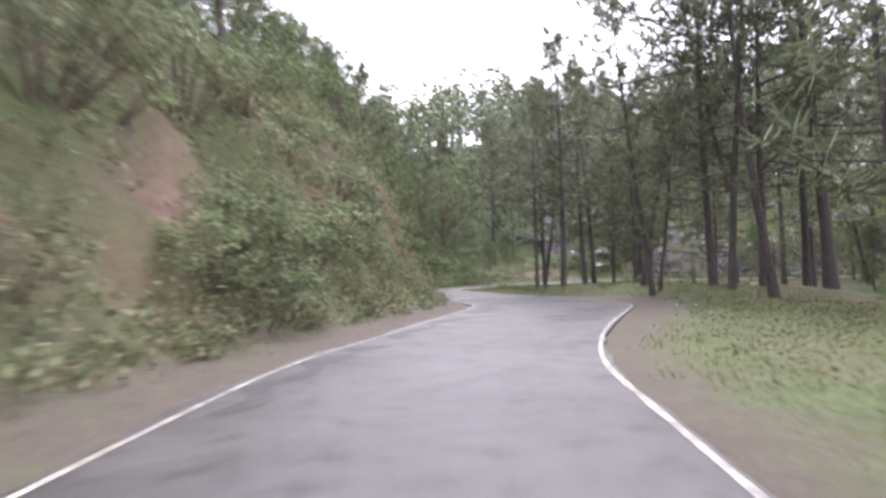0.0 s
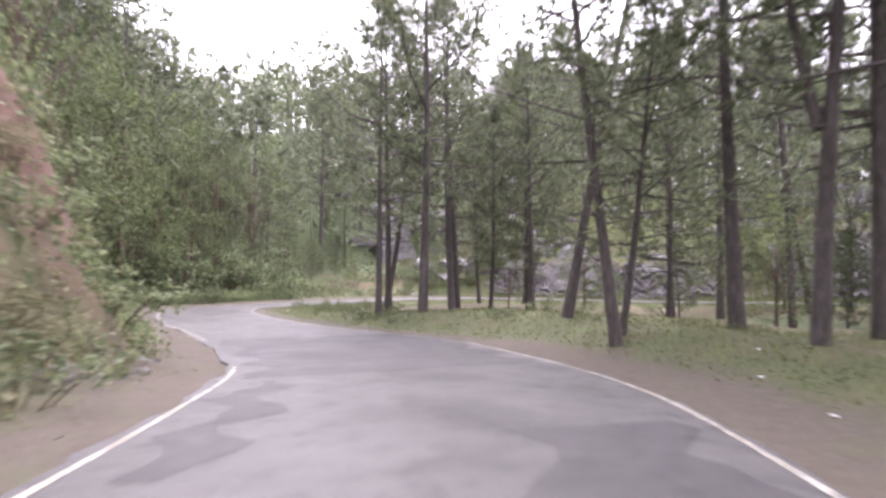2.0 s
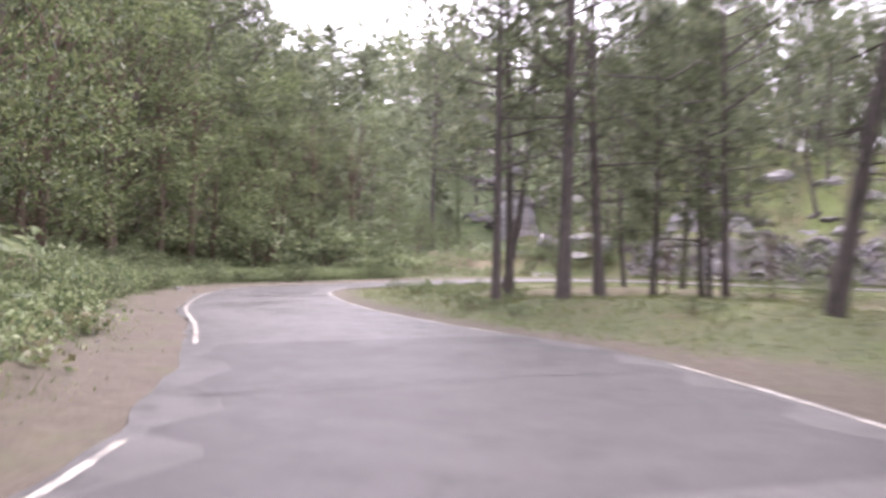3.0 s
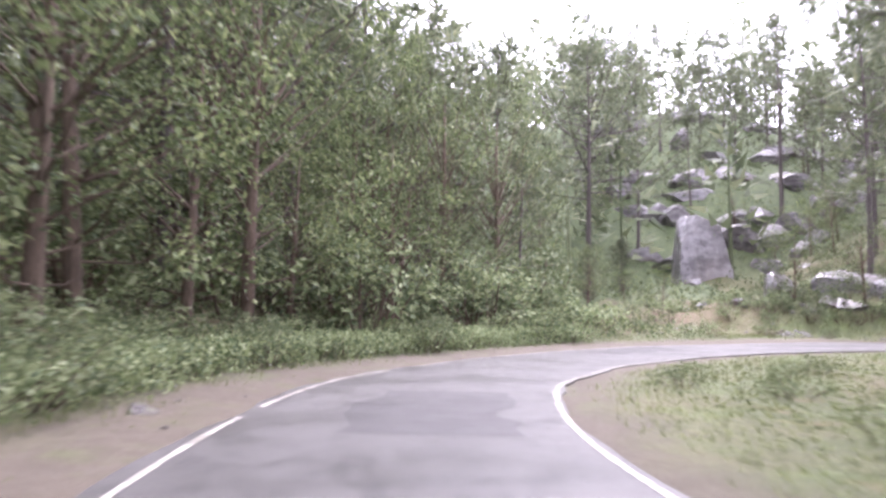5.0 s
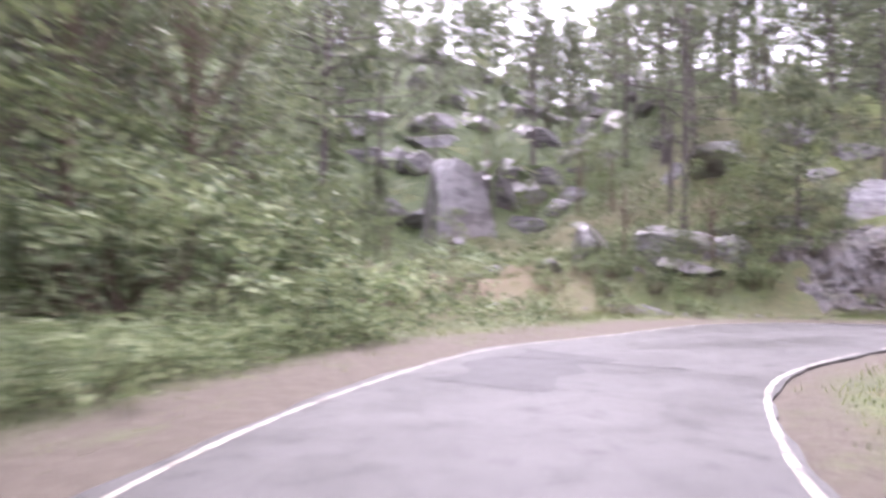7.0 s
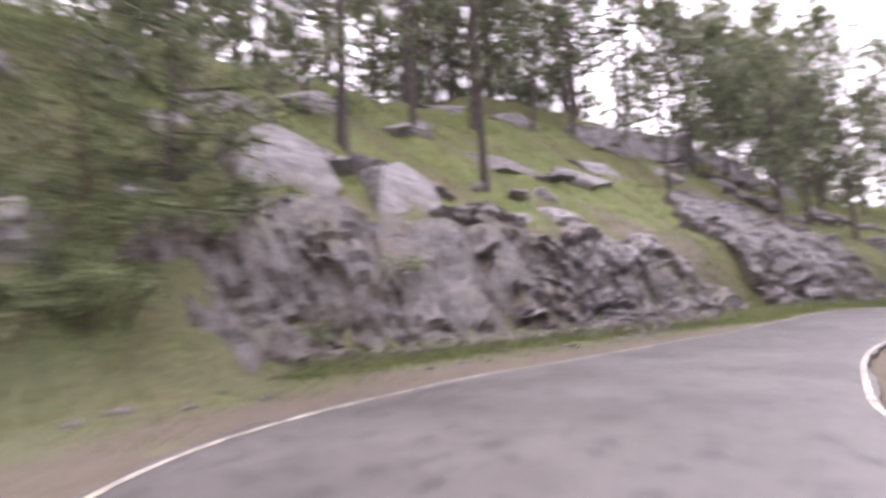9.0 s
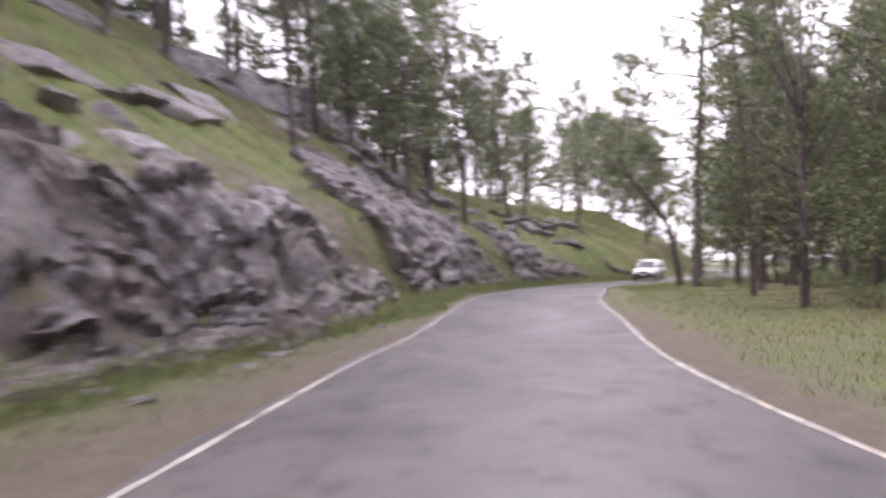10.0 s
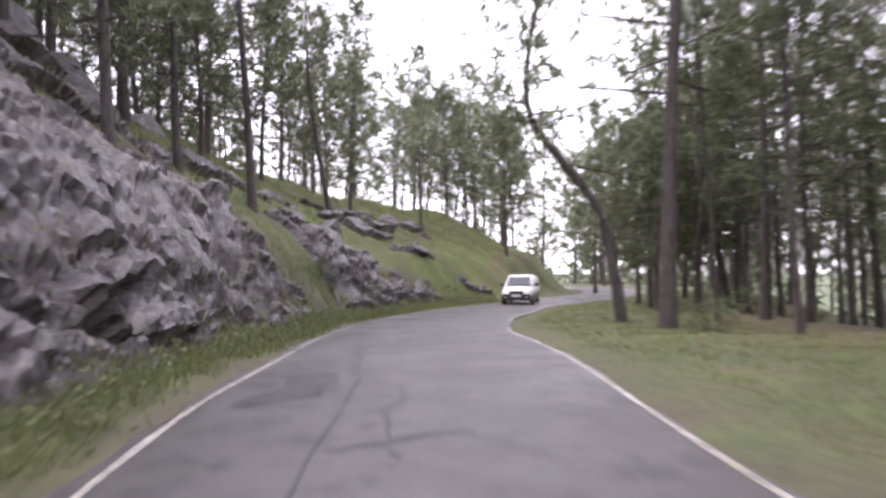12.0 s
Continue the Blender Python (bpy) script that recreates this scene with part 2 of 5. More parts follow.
PER = 12
EDGE_L = spline([a for a, b, z in STATIONS], PER)
EDGE_R = spline([b for a, b, z in STATIONS], PER)
ROAD_Z = spline([(z,) for a, b, z in STATIONS], PER)[:, 0]
MID = (EDGE_L + EDGE_R) / 2
HALF = np.linalg.norm(EDGE_L - EDGE_R, axis=1) / 2
TAN = np.gradient(MID, axis=0)
TAN /= np.linalg.norm(TAN, axis=1)[:, None]


def road_query(xy):
    """For points (n, 2): distance outside the road's edge lines, side (1 left, -1 right), station, road height."""
    xy = np.atleast_2d(np.asarray(xy, float))
    dist, side, stn, z = (np.empty(len(xy)) for _ in range(4))
    for i in range(0, len(xy), 20000):
        p = xy[i:i + 20000]
        d2 = ((p[:, None, :] - MID[None]) ** 2).sum(2)
        j = d2.argmin(1)
        r = p - MID[j]
        along = np.clip((r * TAN[j]).sum(1), -3, 3)
        ends = (j == 0) | (j == len(MID) - 1)
        lat = np.where(ends, np.sqrt(d2.min(1)), np.sqrt(np.maximum(d2.min(1) - along ** 2, 0)))
        dist[i:i + 20000] = lat - HALF[j]
        side[i:i + 20000] = np.where(TAN[j, 0] * r[:, 1] - TAN[j, 1] * r[:, 0] > 0, 1, -1)
        stn[i:i + 20000] = np.clip((j + along / 0.4 * 0.1) / PER, 0, N_ST - 1)
        z[i:i + 20000] = ROAD_Z[j]
    return dist, side, stn, z


def smooth(a, b, x):
    u = np.clip((x - a) / (b - a), 0, 1)
    return u * u * (3 - 2 * u)


# The land on the left: station, verge, height and width of the cut, slope above, its length, slope beyond.
BANK = np.array([
    (0, 1.5, 7.0, 4.4, 0.5, 40, 0.35), (6, 1.5, 7.0, 4.4, 0.5, 40, 0.35), (7, 1.5, 6.6, 4.0, 0.45, 40, 0.35),
    (8, 1.4, 6.4, 3.4, 0.6, 40, 0.35), (9, 1.5, 4.4, 3.0, 0.7, 40, 0.35), (10, 2.2, 1.2, 3.0, 0.75, 40, 0.3),
    (13, 2.6, 1.2, 4.0, 0.75, 40, 0.3), (15, 3.0, 0.8, 5.0, 0.6, 40, 0.3), (16, 4.0, 0.6, 6.0, 0.2, 30, 0.5),
    (18, 4.5, 0.8, 6.0, 0.06, 30, 0.45), (19, 3.5, 1.0, 4.0, 0.06, 25, 0.7), (20, 2.2, 1.7, 3.4, 0.1, 20, 0.8), (20.5, 2.0, 2.4, 2.4, 0.3, 28, 0.4),
    (21, 2.2, 2.8, 1.8, 0.5, 26, 0.3), (22, 2.3, 2.8, 1.8, 0.62, 16, 0.15), (23, 2.1, 2.8, 1.8, 0.6, 14, 0.05), (24, 1.7, 2.8, 1.7, 0.6, 13, -0.05),
    (26, 1.4, 2.8, 1.8, 0.85, 10, -0.15), (28, 1.4, 3.4, 2.2, 0.85, 8, -0.2), (30, 1.4, 3.0, 2.6, 0.6, 8, -0.25),
    (32, 1.5, 2.7, 2.8, 0.5, 8, -0.3), (36, 1.5, 2.6, 2.8, 0.5, 8, -0.3),
])


# The upper edge of the bare rock: station, distance from the edge line.
ROCK_TOP = ((21.4, 1.5), (22.2, 3.6), (23.3, 4.4), (24.2, 5.2), (24.6, 4.4), (24.8, 3.3), (25.05, 2.5), (25.3, 1.7), (25.5, 1.2), (25.7, 1.3), (25.95, 3.9), (26.2, 6.3), (26.6, 7.3),
            (27.0, 6.9), (27.5, 6.2), (28.0, 5.5), (28.4, 4.9), (28.6, 3.5), (28.75, 2.6), (29.1, 1.9), (29.32, 1.6), (29.42, 5.2), (29.6, 5.3), (29.85, 4.6), (30.05, 3.4),
            (30.3, 1.8), (30.42, 3.1), (30.6, 2.8), (31.0, 2.3), (31.5, 1.7), (32.2, 1.2))


def wobble(x, y, f):
    """A cheap smooth unevenness between about -1 and 1."""
    return (np.sin(x * f * 1.7 + 1.3) * np.cos(y * f * 1.3 + 0.4) + 0.6 * np.sin(x * f * 3.1 - y * f * 2.3 + 2.0)
            + 0.4 * np.cos(x * f * 5.3 + y * f * 4.7)) / 2


def land(xy):
    """Ground height at points (n, 2), with what road_query gives."""
    d, side, s, rz = road_query(xy)
    x, y = np.atleast_2d(xy).astype(float).T
    o, h1, w1, s2, dc, s3 = (np.interp(s, BANK[:, 0], BANK[:, k]) for k in range(1, 7))
    u = d - o - w1
    rough = wobble(x, y, 0.9)
    left = (h1 * smooth(0, 1, (d - o + 0.35 * rough) / w1) + s2 * np.clip(u, 0, dc) + s3 * np.clip(u - dc, 0, 160)
            + 0.05 * np.clip(d, 0, o))
    left += 0.3 * rough * smooth(o, o + 3, d) + 0.9 * wobble(x, y, 0.22) * smooth(4, 18, d)
    left += 9 * wobble(x, y, 0.033) * smooth(35, 90, d)
    crest = 45 - 19 * smooth(76, 92, y)
    left = np.where(left > crest, crest + (left - crest) * 0.2, left)
    opening = smooth(34, 4, y)
    right = -0.01 * np.clip(d, 0, 8) - np.clip(d - 8, 0, 60) * (0.05 + 0.25 * opening)
    right += 0.5 * smooth(1.8, 4.2, d) * smooth(13, 7, d) * smooth(6.6, 7.6, s) * smooth(11.2, 9.6, s)
    right += 0.12 * wobble(x, y, 0.6) * smooth(1, 5, d) + 0.5 * wobble(x, y, 0.17) * smooth(6, 18, d)
    z = rz + np.where(side > 0, left, right)
    z = np.where(d < 0.45, rz - 0.02 - 0.08 * smooth(0.1, -0.6, d), z)
    return z, d, side, s


def slip(x, y):
    """The bare run of slipped red soil down the first bank: 1 on it, 0 off it."""
    u = np.clip((y + 0.9) / 4.0, 0, 1)
    return smooth(0.5, 0.12, np.hypot(x - (-6.35 - 0.4 * u), y - (-0.9 + 4.0 * u)))


def height(x, y):
    return float(land([(x, y)])[0][0])


# ---- mesh helpers ----
class Shape:
    """Collects vertices and faces of one mesh."""

    def __init__(self):
        self.v, self.f = [], []

    def tube(self, pts, radii, sides=6, cap=True):
        pts = [Vector(p) for p in pts]
        base = len(self.v)
        for i, p in enumerate(pts):
            t = (pts[min(i + 1, len(pts) - 1)] - pts[max(i - 1, 0)]).normalized()
            a = t.orthogonal().normalized() if abs(t.z) < 0.9 else t.cross(Vector((0, 1, 0))).normalized()
            b = t.cross(a)
            for k in range(sides):
                w = 2 * math.pi * k / sides
                self.v.append(p + (a * math.cos(w) + b * math.sin(w)) * radii[i])
        for i in range(len(pts) - 1):
            for k in range(sides):
                k2 = (k + 1) % sides
                self.f.append((base + i * sides + k, base + i * sides + k2, base + (i + 1) * sides + k2, base + (i + 1) * sides + k))
        if cap:
            self.f.append(tuple(base + (len(pts) - 1) * sides + k for k in range(sides)))

    def blade(self, p, way, length, width, twist):
        """A needle or grass blade: one thin triangle."""
        way = way.normalized()
        side = way.orthogonal().normalized()
        side.rotate(Matrix.Rotation(twist, 3, way))
        n = len(self.v)
        self.v += [p - side * width / 2, p + side * width / 2, p + way * length]
        self.f.append((n, n + 1, n + 2))

    def leaf(self, p, way, length, width, twist, droop=0.25):
        """A leaf folded along its middle."""
        way = way.normalized()
        side = way.orthogonal().normalized()
        side.rotate(Matrix.Rotation(twist, 3, way))
        up = way.cross(side)
        n = len(self.v)
        m = p + way * length * 0.5
        self.v += [p, m + side * width / 2 + up * width * droop, p + way * length, m - side * width / 2 + up * width * droop]
        self.f += [(n, n + 1, n + 2), (n, n + 2, n + 3)]

    def facing_leaf(self, p, nrm, way, length, width):
        """A leaf whose upper side faces nrm, folded along its middle."""
        way = (way - nrm * way.dot(nrm)).normalized()
        side = way.cross(nrm)
        n = len(self.v)
        m = p + way * length * 0.5
        self.v += [p, m + side * width / 2 + nrm * width * 0.15, p + way * length - nrm * length * 0.15, m - side * width / 2 + nrm * width * 0.15]
        self.f += [(n, n + 1, n + 2), (n, n + 2, n + 3)]

    def mesh(self, name, mat, flat=True):
        me = bpy.data.meshes.new(name)
        me.from_pydata([tuple(v) for v in self.v], [], self.f)
        me.materials.append(mat)
        if not flat:
            me.polygons.foreach_set("use_smooth", [True] * len(me.polygons))
        me.update()
        return me


def bm_mesh(name, bm, mat, flat=True):
    me = bpy.data.meshes.new(name)
    bm.to_mesh(me)
    bm.free()
    me.materials.append(mat)
    if not flat:
        me.polygons.foreach_set("use_smooth", [True] * len(me.polygons))
    return me


def child(name, me, parent, label=""):
    ob = new(name, me)
    ob.parent = parent
    return tagged(ob, label) if label else ob


rng = random.Random(7)


def rand_dir(r, up=0.0):
    v = Vector((r.gauss(0, 1), r.gauss(0, 1), r.gauss(0, 1) + up))
    return v.normalized()


# ---- ground ----
def axis(lo, hi, step, reach):
    """Even steps between lo and hi, growing ones out to the reach."""
    a = list(np.arange(lo, hi, step))
    g, x = step, a[-1]
    while x < reach:
        g *= 1.25
        x += g
        a.append(x)
    g, x = step, lo
    while x > -reach:
        g *= 1.25
        x -= g
        a.insert(0, x)
    return np.array(a)


def build_ground():
    xs, ys = axis(-26, 84, 0.6, 2500), axis(-24, 84, 0.6, 2500)
    gx, gy = np.meshgrid(xs, ys)
    xy = np.stack([gx.ravel(), gy.ravel()], 1)
    z, d, side, s = land(xy)
    far = np.hypot(xy[:, 0] - 20, xy[:, 1] - 30)
    z = z * (1 - smooth(500, 1500, far)) - 60 * smooth(250, 900, far) * (side < 0)
    nx, ny = len(xs), len(ys)
    idx = np.arange(nx * ny).reshape(ny, nx)
    f = np.stack([idx[:-1, :-1], idx[:-1, 1:], idx[1:, 1:], idx[1:, :-1]], -1).reshape(-1, 4)
    me = bpy.data.meshes.new("ground")
    me.from_pydata(np.column_stack([xy, z]).tolist(), [], f.tolist())
    me.materials.append(GROUND)
    me.polygons.foreach_set("use_smooth", [True] * len(me.polygons))
    x, y = xy.T
    n1, n2 = wobble(x, y, 0.8), wobble(x, y, 2.3)
    left = side > 0
    o = np.interp(s, BANK[:, 0], BANK[:, 1])
    w1 = np.interp(s, BANK[:, 0], BANK[:, 3])
    wide = np.where(left, np.interp(s, [0, 18, 20, 23, 24.5], [1.4, 1.5, 0.9, 0.5, -0.3]), np.interp(s, [4.5, 6, 7, 8.5, 9.5, 24, 26], [0.4, 1.0, 1.8, 1.6, 0.5, 0.4, -0.6]))
    dirt = smooth(wide + 0.9, wide - 0.2, d + 0.35 * n1 + 0.2 * n2)
    on_cut = left * smooth(o + 0.1, o + 0.7, d) * smooth(o + w1 + 1.5, o + w1 - 0.3, d)
    red = on_cut * (s < 9.6) * smooth(0.1, 0.7, n1 + 0.5 * n2 + 0.5 * smooth(6.5, 8.2, s))
    red = np.maximum(red, on_cut * smooth(31.6, 32.2, s) * smooth(-0.2, 0.5, n1 + 0.5 * n2) * 0.4)
    red = np.maximum(red, 0.6 * slip(x, y))
    rocky = left * np.where(s < 24, on_cut * smooth(20.8, 21.5, s), smooth(0.3, -0.3, d - np.interp(s, *zip(*ROCK_TOP))) * smooth(o - 0.1, o + 0.3, d)) * 0.8
    litter = smooth(3, 8, d + n1) * np.where(left, np.where(s > 19.5, 0.25, 0.8), 0.55)
    for key, val in (("woods", smooth(9, 16, d + 2 * n1) * np.where(left & (s > 19.8), smooth(20, 30, d), 1.0)), ("turf", left * smooth(20.4, 21.4, s) * smooth(o, o + 1.2, d) * smooth(28, 18, d) * smooth(-0.5, 0.35, wobble(x, y, 0.55) + 0.4 * n1) * 0.85), ("dirt", dirt), ("red", red), ("rocky", rocky), ("litter", litter)):
        a = me.attributes.new(key, "FLOAT", "POINT")
        a.data.foreach_set("value", np.clip(val, 0, 1).astype(np.float32))
    tagged(new("ground", me), "grassy and earthy hillside ground round the bend", "ground", kind="structure")


build_ground()


# ---- road ----
def ribbon(name, mat, left, right, z, lift, parent=None, skirt=0.0, cols=2):
    """A strip between two lines of points."""
    sh = Shape()
    for a, b, h in zip(left, right, z):
        for k in range(cols):
            u = k / (cols - 1)
            p = a * (1 - u) + b * u
            sh.v.append(Vector((p[0], p[1], h + lift)))
    n = len(left)
    for i in range(n - 1):
        for k in range(cols - 1):
            q = i * cols + k
            sh.f.append((q, q + 1, q + cols + 1, q + cols))
    if skirt:
        for k in (0, cols - 1):
            base = len(sh.v)
            for i in range(n):
                sh.v.append(sh.v[i * cols + k] - Vector((0, 0, skirt)))
            for i in range(n - 1):
                sh.f.append((i * cols + k, (i + 1) * cols + k, base + i + 1, base + i))
    ob = new(name, sh.mesh(name, mat))
    if parent:
        ob.parent = parent
    return ob


def lateral(u, k):
    """A point on the road: u from 0 at the left line to 1 at the right line, at sample k."""
    return EDGE_L[k] * (1 - u) + EDGE_R[k] * u


def build_road():
    out = (EDGE_L - EDGE_R) / (2 * HALF)[:, None]
    ragged = np.array([0.17 + 0.06 * math.sin(i * 0.5) + 0.03 * math.sin(i * 1.3 + 1) + rng.uniform(-0.02, 0.02) for i in range(len(MID))])
    ragged2 = np.array([0.09 + 0.03 * math.sin(i * 0.4 + 2) + 0.02 * math.sin(i * 1.1) + rng.uniform(-0.02, 0.02) for i in range(len(MID))])
    road = ribbon("road", ASPHALT, EDGE_L + out * ragged[:, None], EDGE_R - out * ragged2[:, None], ROAD_Z, 0.0, skirt=0.12, cols=9)
    tagged(road, "damp patched grey asphalt mountain road", "road", kind="structure")
    # Worn edge lines, broken here and there.
    for edge, inward, gaps in ((EDGE_L, -out, ((8.2, 9.45), (12.3, 12.4), (14.0, 14.1), (28.7, 29.2))),
                               (EDGE_R, out, ((8.75, 9.5), (18.4, 18.6), (28.2, 28.6)))):
        run = []
        for i in range(len(edge)):
            s = i / PER
            if any(a <= s <= b for a, b in gaps) or i == len(edge) - 1:
                if len(run) > 2:
                    k = np.array(run)
                    w = np.array([0.04 + rng.uniform(-0.008, 0.008) for _ in run])[:, None]
                    line = ribbon("edge_line", PAINT, edge[k] - inward[k] * w, edge[k] + inward[k] * w, ROAD_Z[k], 0.005, road)
                run = []
            else:
                run.append(i)
    # Darker patches of newer asphalt.
    for s0, s1, u0, u1 in ((3.2, 4.6, 0.03, 0.16), (4.9, 5.9, 0.04, 0.15), (6.4, 7.6, 0.05, 0.2), (7.7, 9.5, 0.04, 0.97), (12.1, 12.9, 0.3, 0.85),
                           (16.2, 17.1, 0.1, 0.5), (5.4, 6.6, 0.62, 0.95), (26.0, 26.5, 0.1, 0.3)):
        k = np.arange(int(s0 * PER), int(s1 * PER) + 1)
        ua = np.array([u0 + rng.uniform(0, 0.05) + 0.04 * math.sin(q) for q in k])[:, None]
        ub = np.array([u1 - rng.uniform(0, 0.05) + 0.03 * math.sin(q * 1.3) for q in k])[:, None]
        ribbon("asphalt_patch", PATCH, EDGE_L[k] * (1 - ua) + EDGE_R[k] * ua, EDGE_L[k] * (1 - ub) + EDGE_R[k] * ub, ROAD_Z[k], 0.004, road, cols=4)
    # Dark sealed cracks.
    for pts in (((27.86, 0.04), (27.95, 0.3), (27.88, 0.55), (27.95, 0.8), (27.9, 0.93)), ((27.3, 0.27), (26.8, 0.29), (26.2, 0.34), (25.75, 0.32), (25.2, 0.29)), ((27.36, 0.26), (27.4, 0.54), (27.2, 0.78)), ((25.95, 0.47), (25.7, 0.43), (25.4, 0.45)),
                ((25.0, 0.33), (25.02, 0.55), (25.0, 0.66)), ((25.5, 0.32), (25.5, 0.6)), 
                ((8.62, 0.03), (8.6, 0.5), (8.58, 0.95)),
                ((16.8, 0.1), (16.9, 0.5), (17.0, 0.75))):
        line = spline([(a, b) for a, b in pts], 8)
        lf, rt, zz = [], [], []
        for q, (s, u) in enumerate(line):
            k = min(int(s * PER), len(MID) - 2)
            fr = s * PER - k
            p = lateral(u, k) * (1 - fr) + lateral(u, k + 1) * fr
            q2 = line[min(q + 1, len(line) - 1)] - line[max(q - 1, 0)]
            along = q2[0] * PER * 0.35 * TAN[k] + q2[1] * (EDGE_R[k] - EDGE_L[k])
            nrm = np.array([-along[1], along[0]]) / (np.linalg.norm(along) + 1e-6)
            w = 0.006 + rng.uniform(0, 0.03)
            p = p + nrm * rng.uniform(-0.05, 0.05)
            lf.append(p + nrm * w), rt.append(p - nrm * w), zz.append(ROAD_Z[k] * (1 - fr) + ROAD_Z[k + 1] * fr)
        ribbon("crack_seal", SEAL, np.array(lf), np.array(rt), zz, 0.007, road)
    return road


build_road()


# ---- trees ----
def pine_parts(seed, tall, clear, spread, girth, lean=(0, 0), bend=0.0, fork=0.0, limbs=46, tufts=9, per=11, big=1.0, path=None):
    """Trunk and crown meshes of a pine: tall stem, limbs in loose whorls, needle tufts towards their ends."""
    r = random.Random(seed)
    wood, crown = Shape(), Shape()

    def stem(p0, dx, dy, h, r0, n=11):
        pts, rad = [], []
        a, b = r.uniform(0, 6), r.uniform(0, 6)
        for i in range(n):
            u = i / (n - 1)
            sway = bend * math.sin(u * math.pi)
            pts.append(p0 + Vector((dx * u + sway + 0.12 * math.sin(3 * u + a), dy * u + 0.12 * math.sin(4 * u + b), h * u)))
            rad.append(r0 * (1 - 0.86 * u) * (1.25 if i == 0 else 1))
        wood.tube(pts, rad, 8)
        return pts

    def at(pts, u):
        q = u * (len(pts) - 1)
        i = min(int(q), len(pts) - 2)
        return pts[i].lerp(pts[i + 1], q - i)

    if path:
        line = [Vector(q) for q in spline(path, 3)]
        wood.tube(line, [girth * (1 - 0.86 * i / (len(line) - 1)) for i in range(len(line))], 8)
        stems = [line]
    else:
        stems = [stem(Vector((0, 0, -0.4)), lean[0], lean[1], tall, girth)]
    if fork:
        p = at(stems[0], fork)
        stems.append(stem(p, -lean[0] * 0.6 + r.uniform(1.2, 1.8), r.uniform(-0.8, 0.8), tall * (0.95 - fork), girth * 0.62))
    for si, pts in enumerate(stems):
        n = limbs if si == 0 else limbs // 2
        lo = clear / tall if si == 0 else 0.35
        for i in range(n):
            u = lo + (0.985 - lo) * ((i + r.random()) / n) ** 0.85
            p = at(pts, u)
            v = (u - lo) / (1 - lo)
            reach = spread * 1.22 * (0.42 + 0.7 * math.sin(math.pi * min(1, v * 0.75 + 0.22))) * r.uniform(0.4, 1.2) * (1.05 - 0.75 * v ** 2)
            az = i * 2.4 + r.uniform(-0.6, 0.6)
            rise = r.uniform(-0.05, 0.35) + 0.5 * v
            way = Vector((math.cos(az), math.sin(az), rise)).normalized()
            mid = p + way * reach * 0.55 + Vector((0, 0, -0.06 * reach))
            tip = p + way * reach + Vector((0, 0, 0.16 * reach))
            wood.tube([p, mid, tip], [0.012 + 0.015 * reach / 2, 0.012 + 0.004 * reach, 0.006], 3, False)
            for k in range(tufts):
                w = r.uniform(0.35, 1.02)
                c = (p.lerp(mid, w / 0.55) if w < 0.55 else mid.lerp(tip, (w - 0.55) / 0.45))
                c = c + Vector((r.gauss(0, 0.2), r.gauss(0, 0.2), r.gauss(0.06, 0.16))) * (0.5 + reach * 0.28)
                out = (way + Vector((0, 0, 0.5)) + rand_dir(r) * 0.5).normalized()
                for _ in range(per):
                    d = (out * 0.5 + rand_dir(r)).normalized()
                    crown.blade(c + d * 0.04, d, r.uniform(0.28, 0.52) * big, 0.061 * big, r.uniform(0, 6.3))
        if si == 0:
            for i in range(9):
                u = r.uniform(0.18, max(lo, 0.3))
                p = at(pts, u)
                az = r.uniform(0, 6.3)
                L = r.uniform(0.5, 1.6)
                way = Vector((math.cos(az), math.sin(az), r.uniform(-0.25, 0.3)))
                wood.tube([p, p + way * L * 0.6, p + way * L + Vector((0, 0, 0.15))], [0.025, 0.016, 0.006], 4, False)
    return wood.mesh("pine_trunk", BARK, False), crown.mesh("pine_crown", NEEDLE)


def leafy_parts(seed, tall, spread, girth, clumps=58, leaves=50, size=0.142, low=0.1, mat=None, bark=None):
    """Trunk with limbs, and a crown of leaf clumps with gaps between them."""
    r = random.Random(seed)
    wood, crown = Shape(), Shape()
    top = Vector((r.uniform(-0.5, 0.5), r.uniform(-0.5, 0.5), tall * 0.8))
    wood.tube([Vector((0, 0, -0.4)), top * 0.3, top * 0.65, top], [girth, girth * 0.75, girth * 0.5, girth * 0.15], 7)
    for i in range(clumps):
        v = r.uniform(low, 1.0)
        az = r.uniform(0, 6.3)
        R = spread * math.sqrt(max(0.05, math.sin(math.pi * (0.12 + 0.8 * v)))) * math.sqrt(r.uniform(0.35, 1.0))
        c = Vector((math.cos(az) * R, math.sin(az) * R, tall * v))
        s = top * min(0.95, max(0.1, v * 0.7))
        if i % 2 == 0:
            wood.tube([s, s.lerp(c, 0.55) + Vector((0, 0, -0.15)), c], [girth * 0.2, girth * 0.1, 0.008], 4, False)
        cr = r.uniform(0.35, 0.75) * (0.6 + spread * 0.22)
        for _ in range(leaves):
            d = rand_dir(r, 0.25)
            p = c + Vector((d.x * cr, d.y * cr, d.z * cr * 0.7)) * (r.random() ** 0.4)
            nrm = (d + Vector((0, 0, 0.7)) + rand_dir(r) * 0.6).normalized()
            crown.facing_leaf(p, nrm, rand_dir(r, -0.5), size * r.uniform(0.6, 1.3), size * r.uniform(0.4, 0.6))
    return wood.mesh("trunk", bark or TWIG, False), crown.mesh("crown", mat or LEAF)


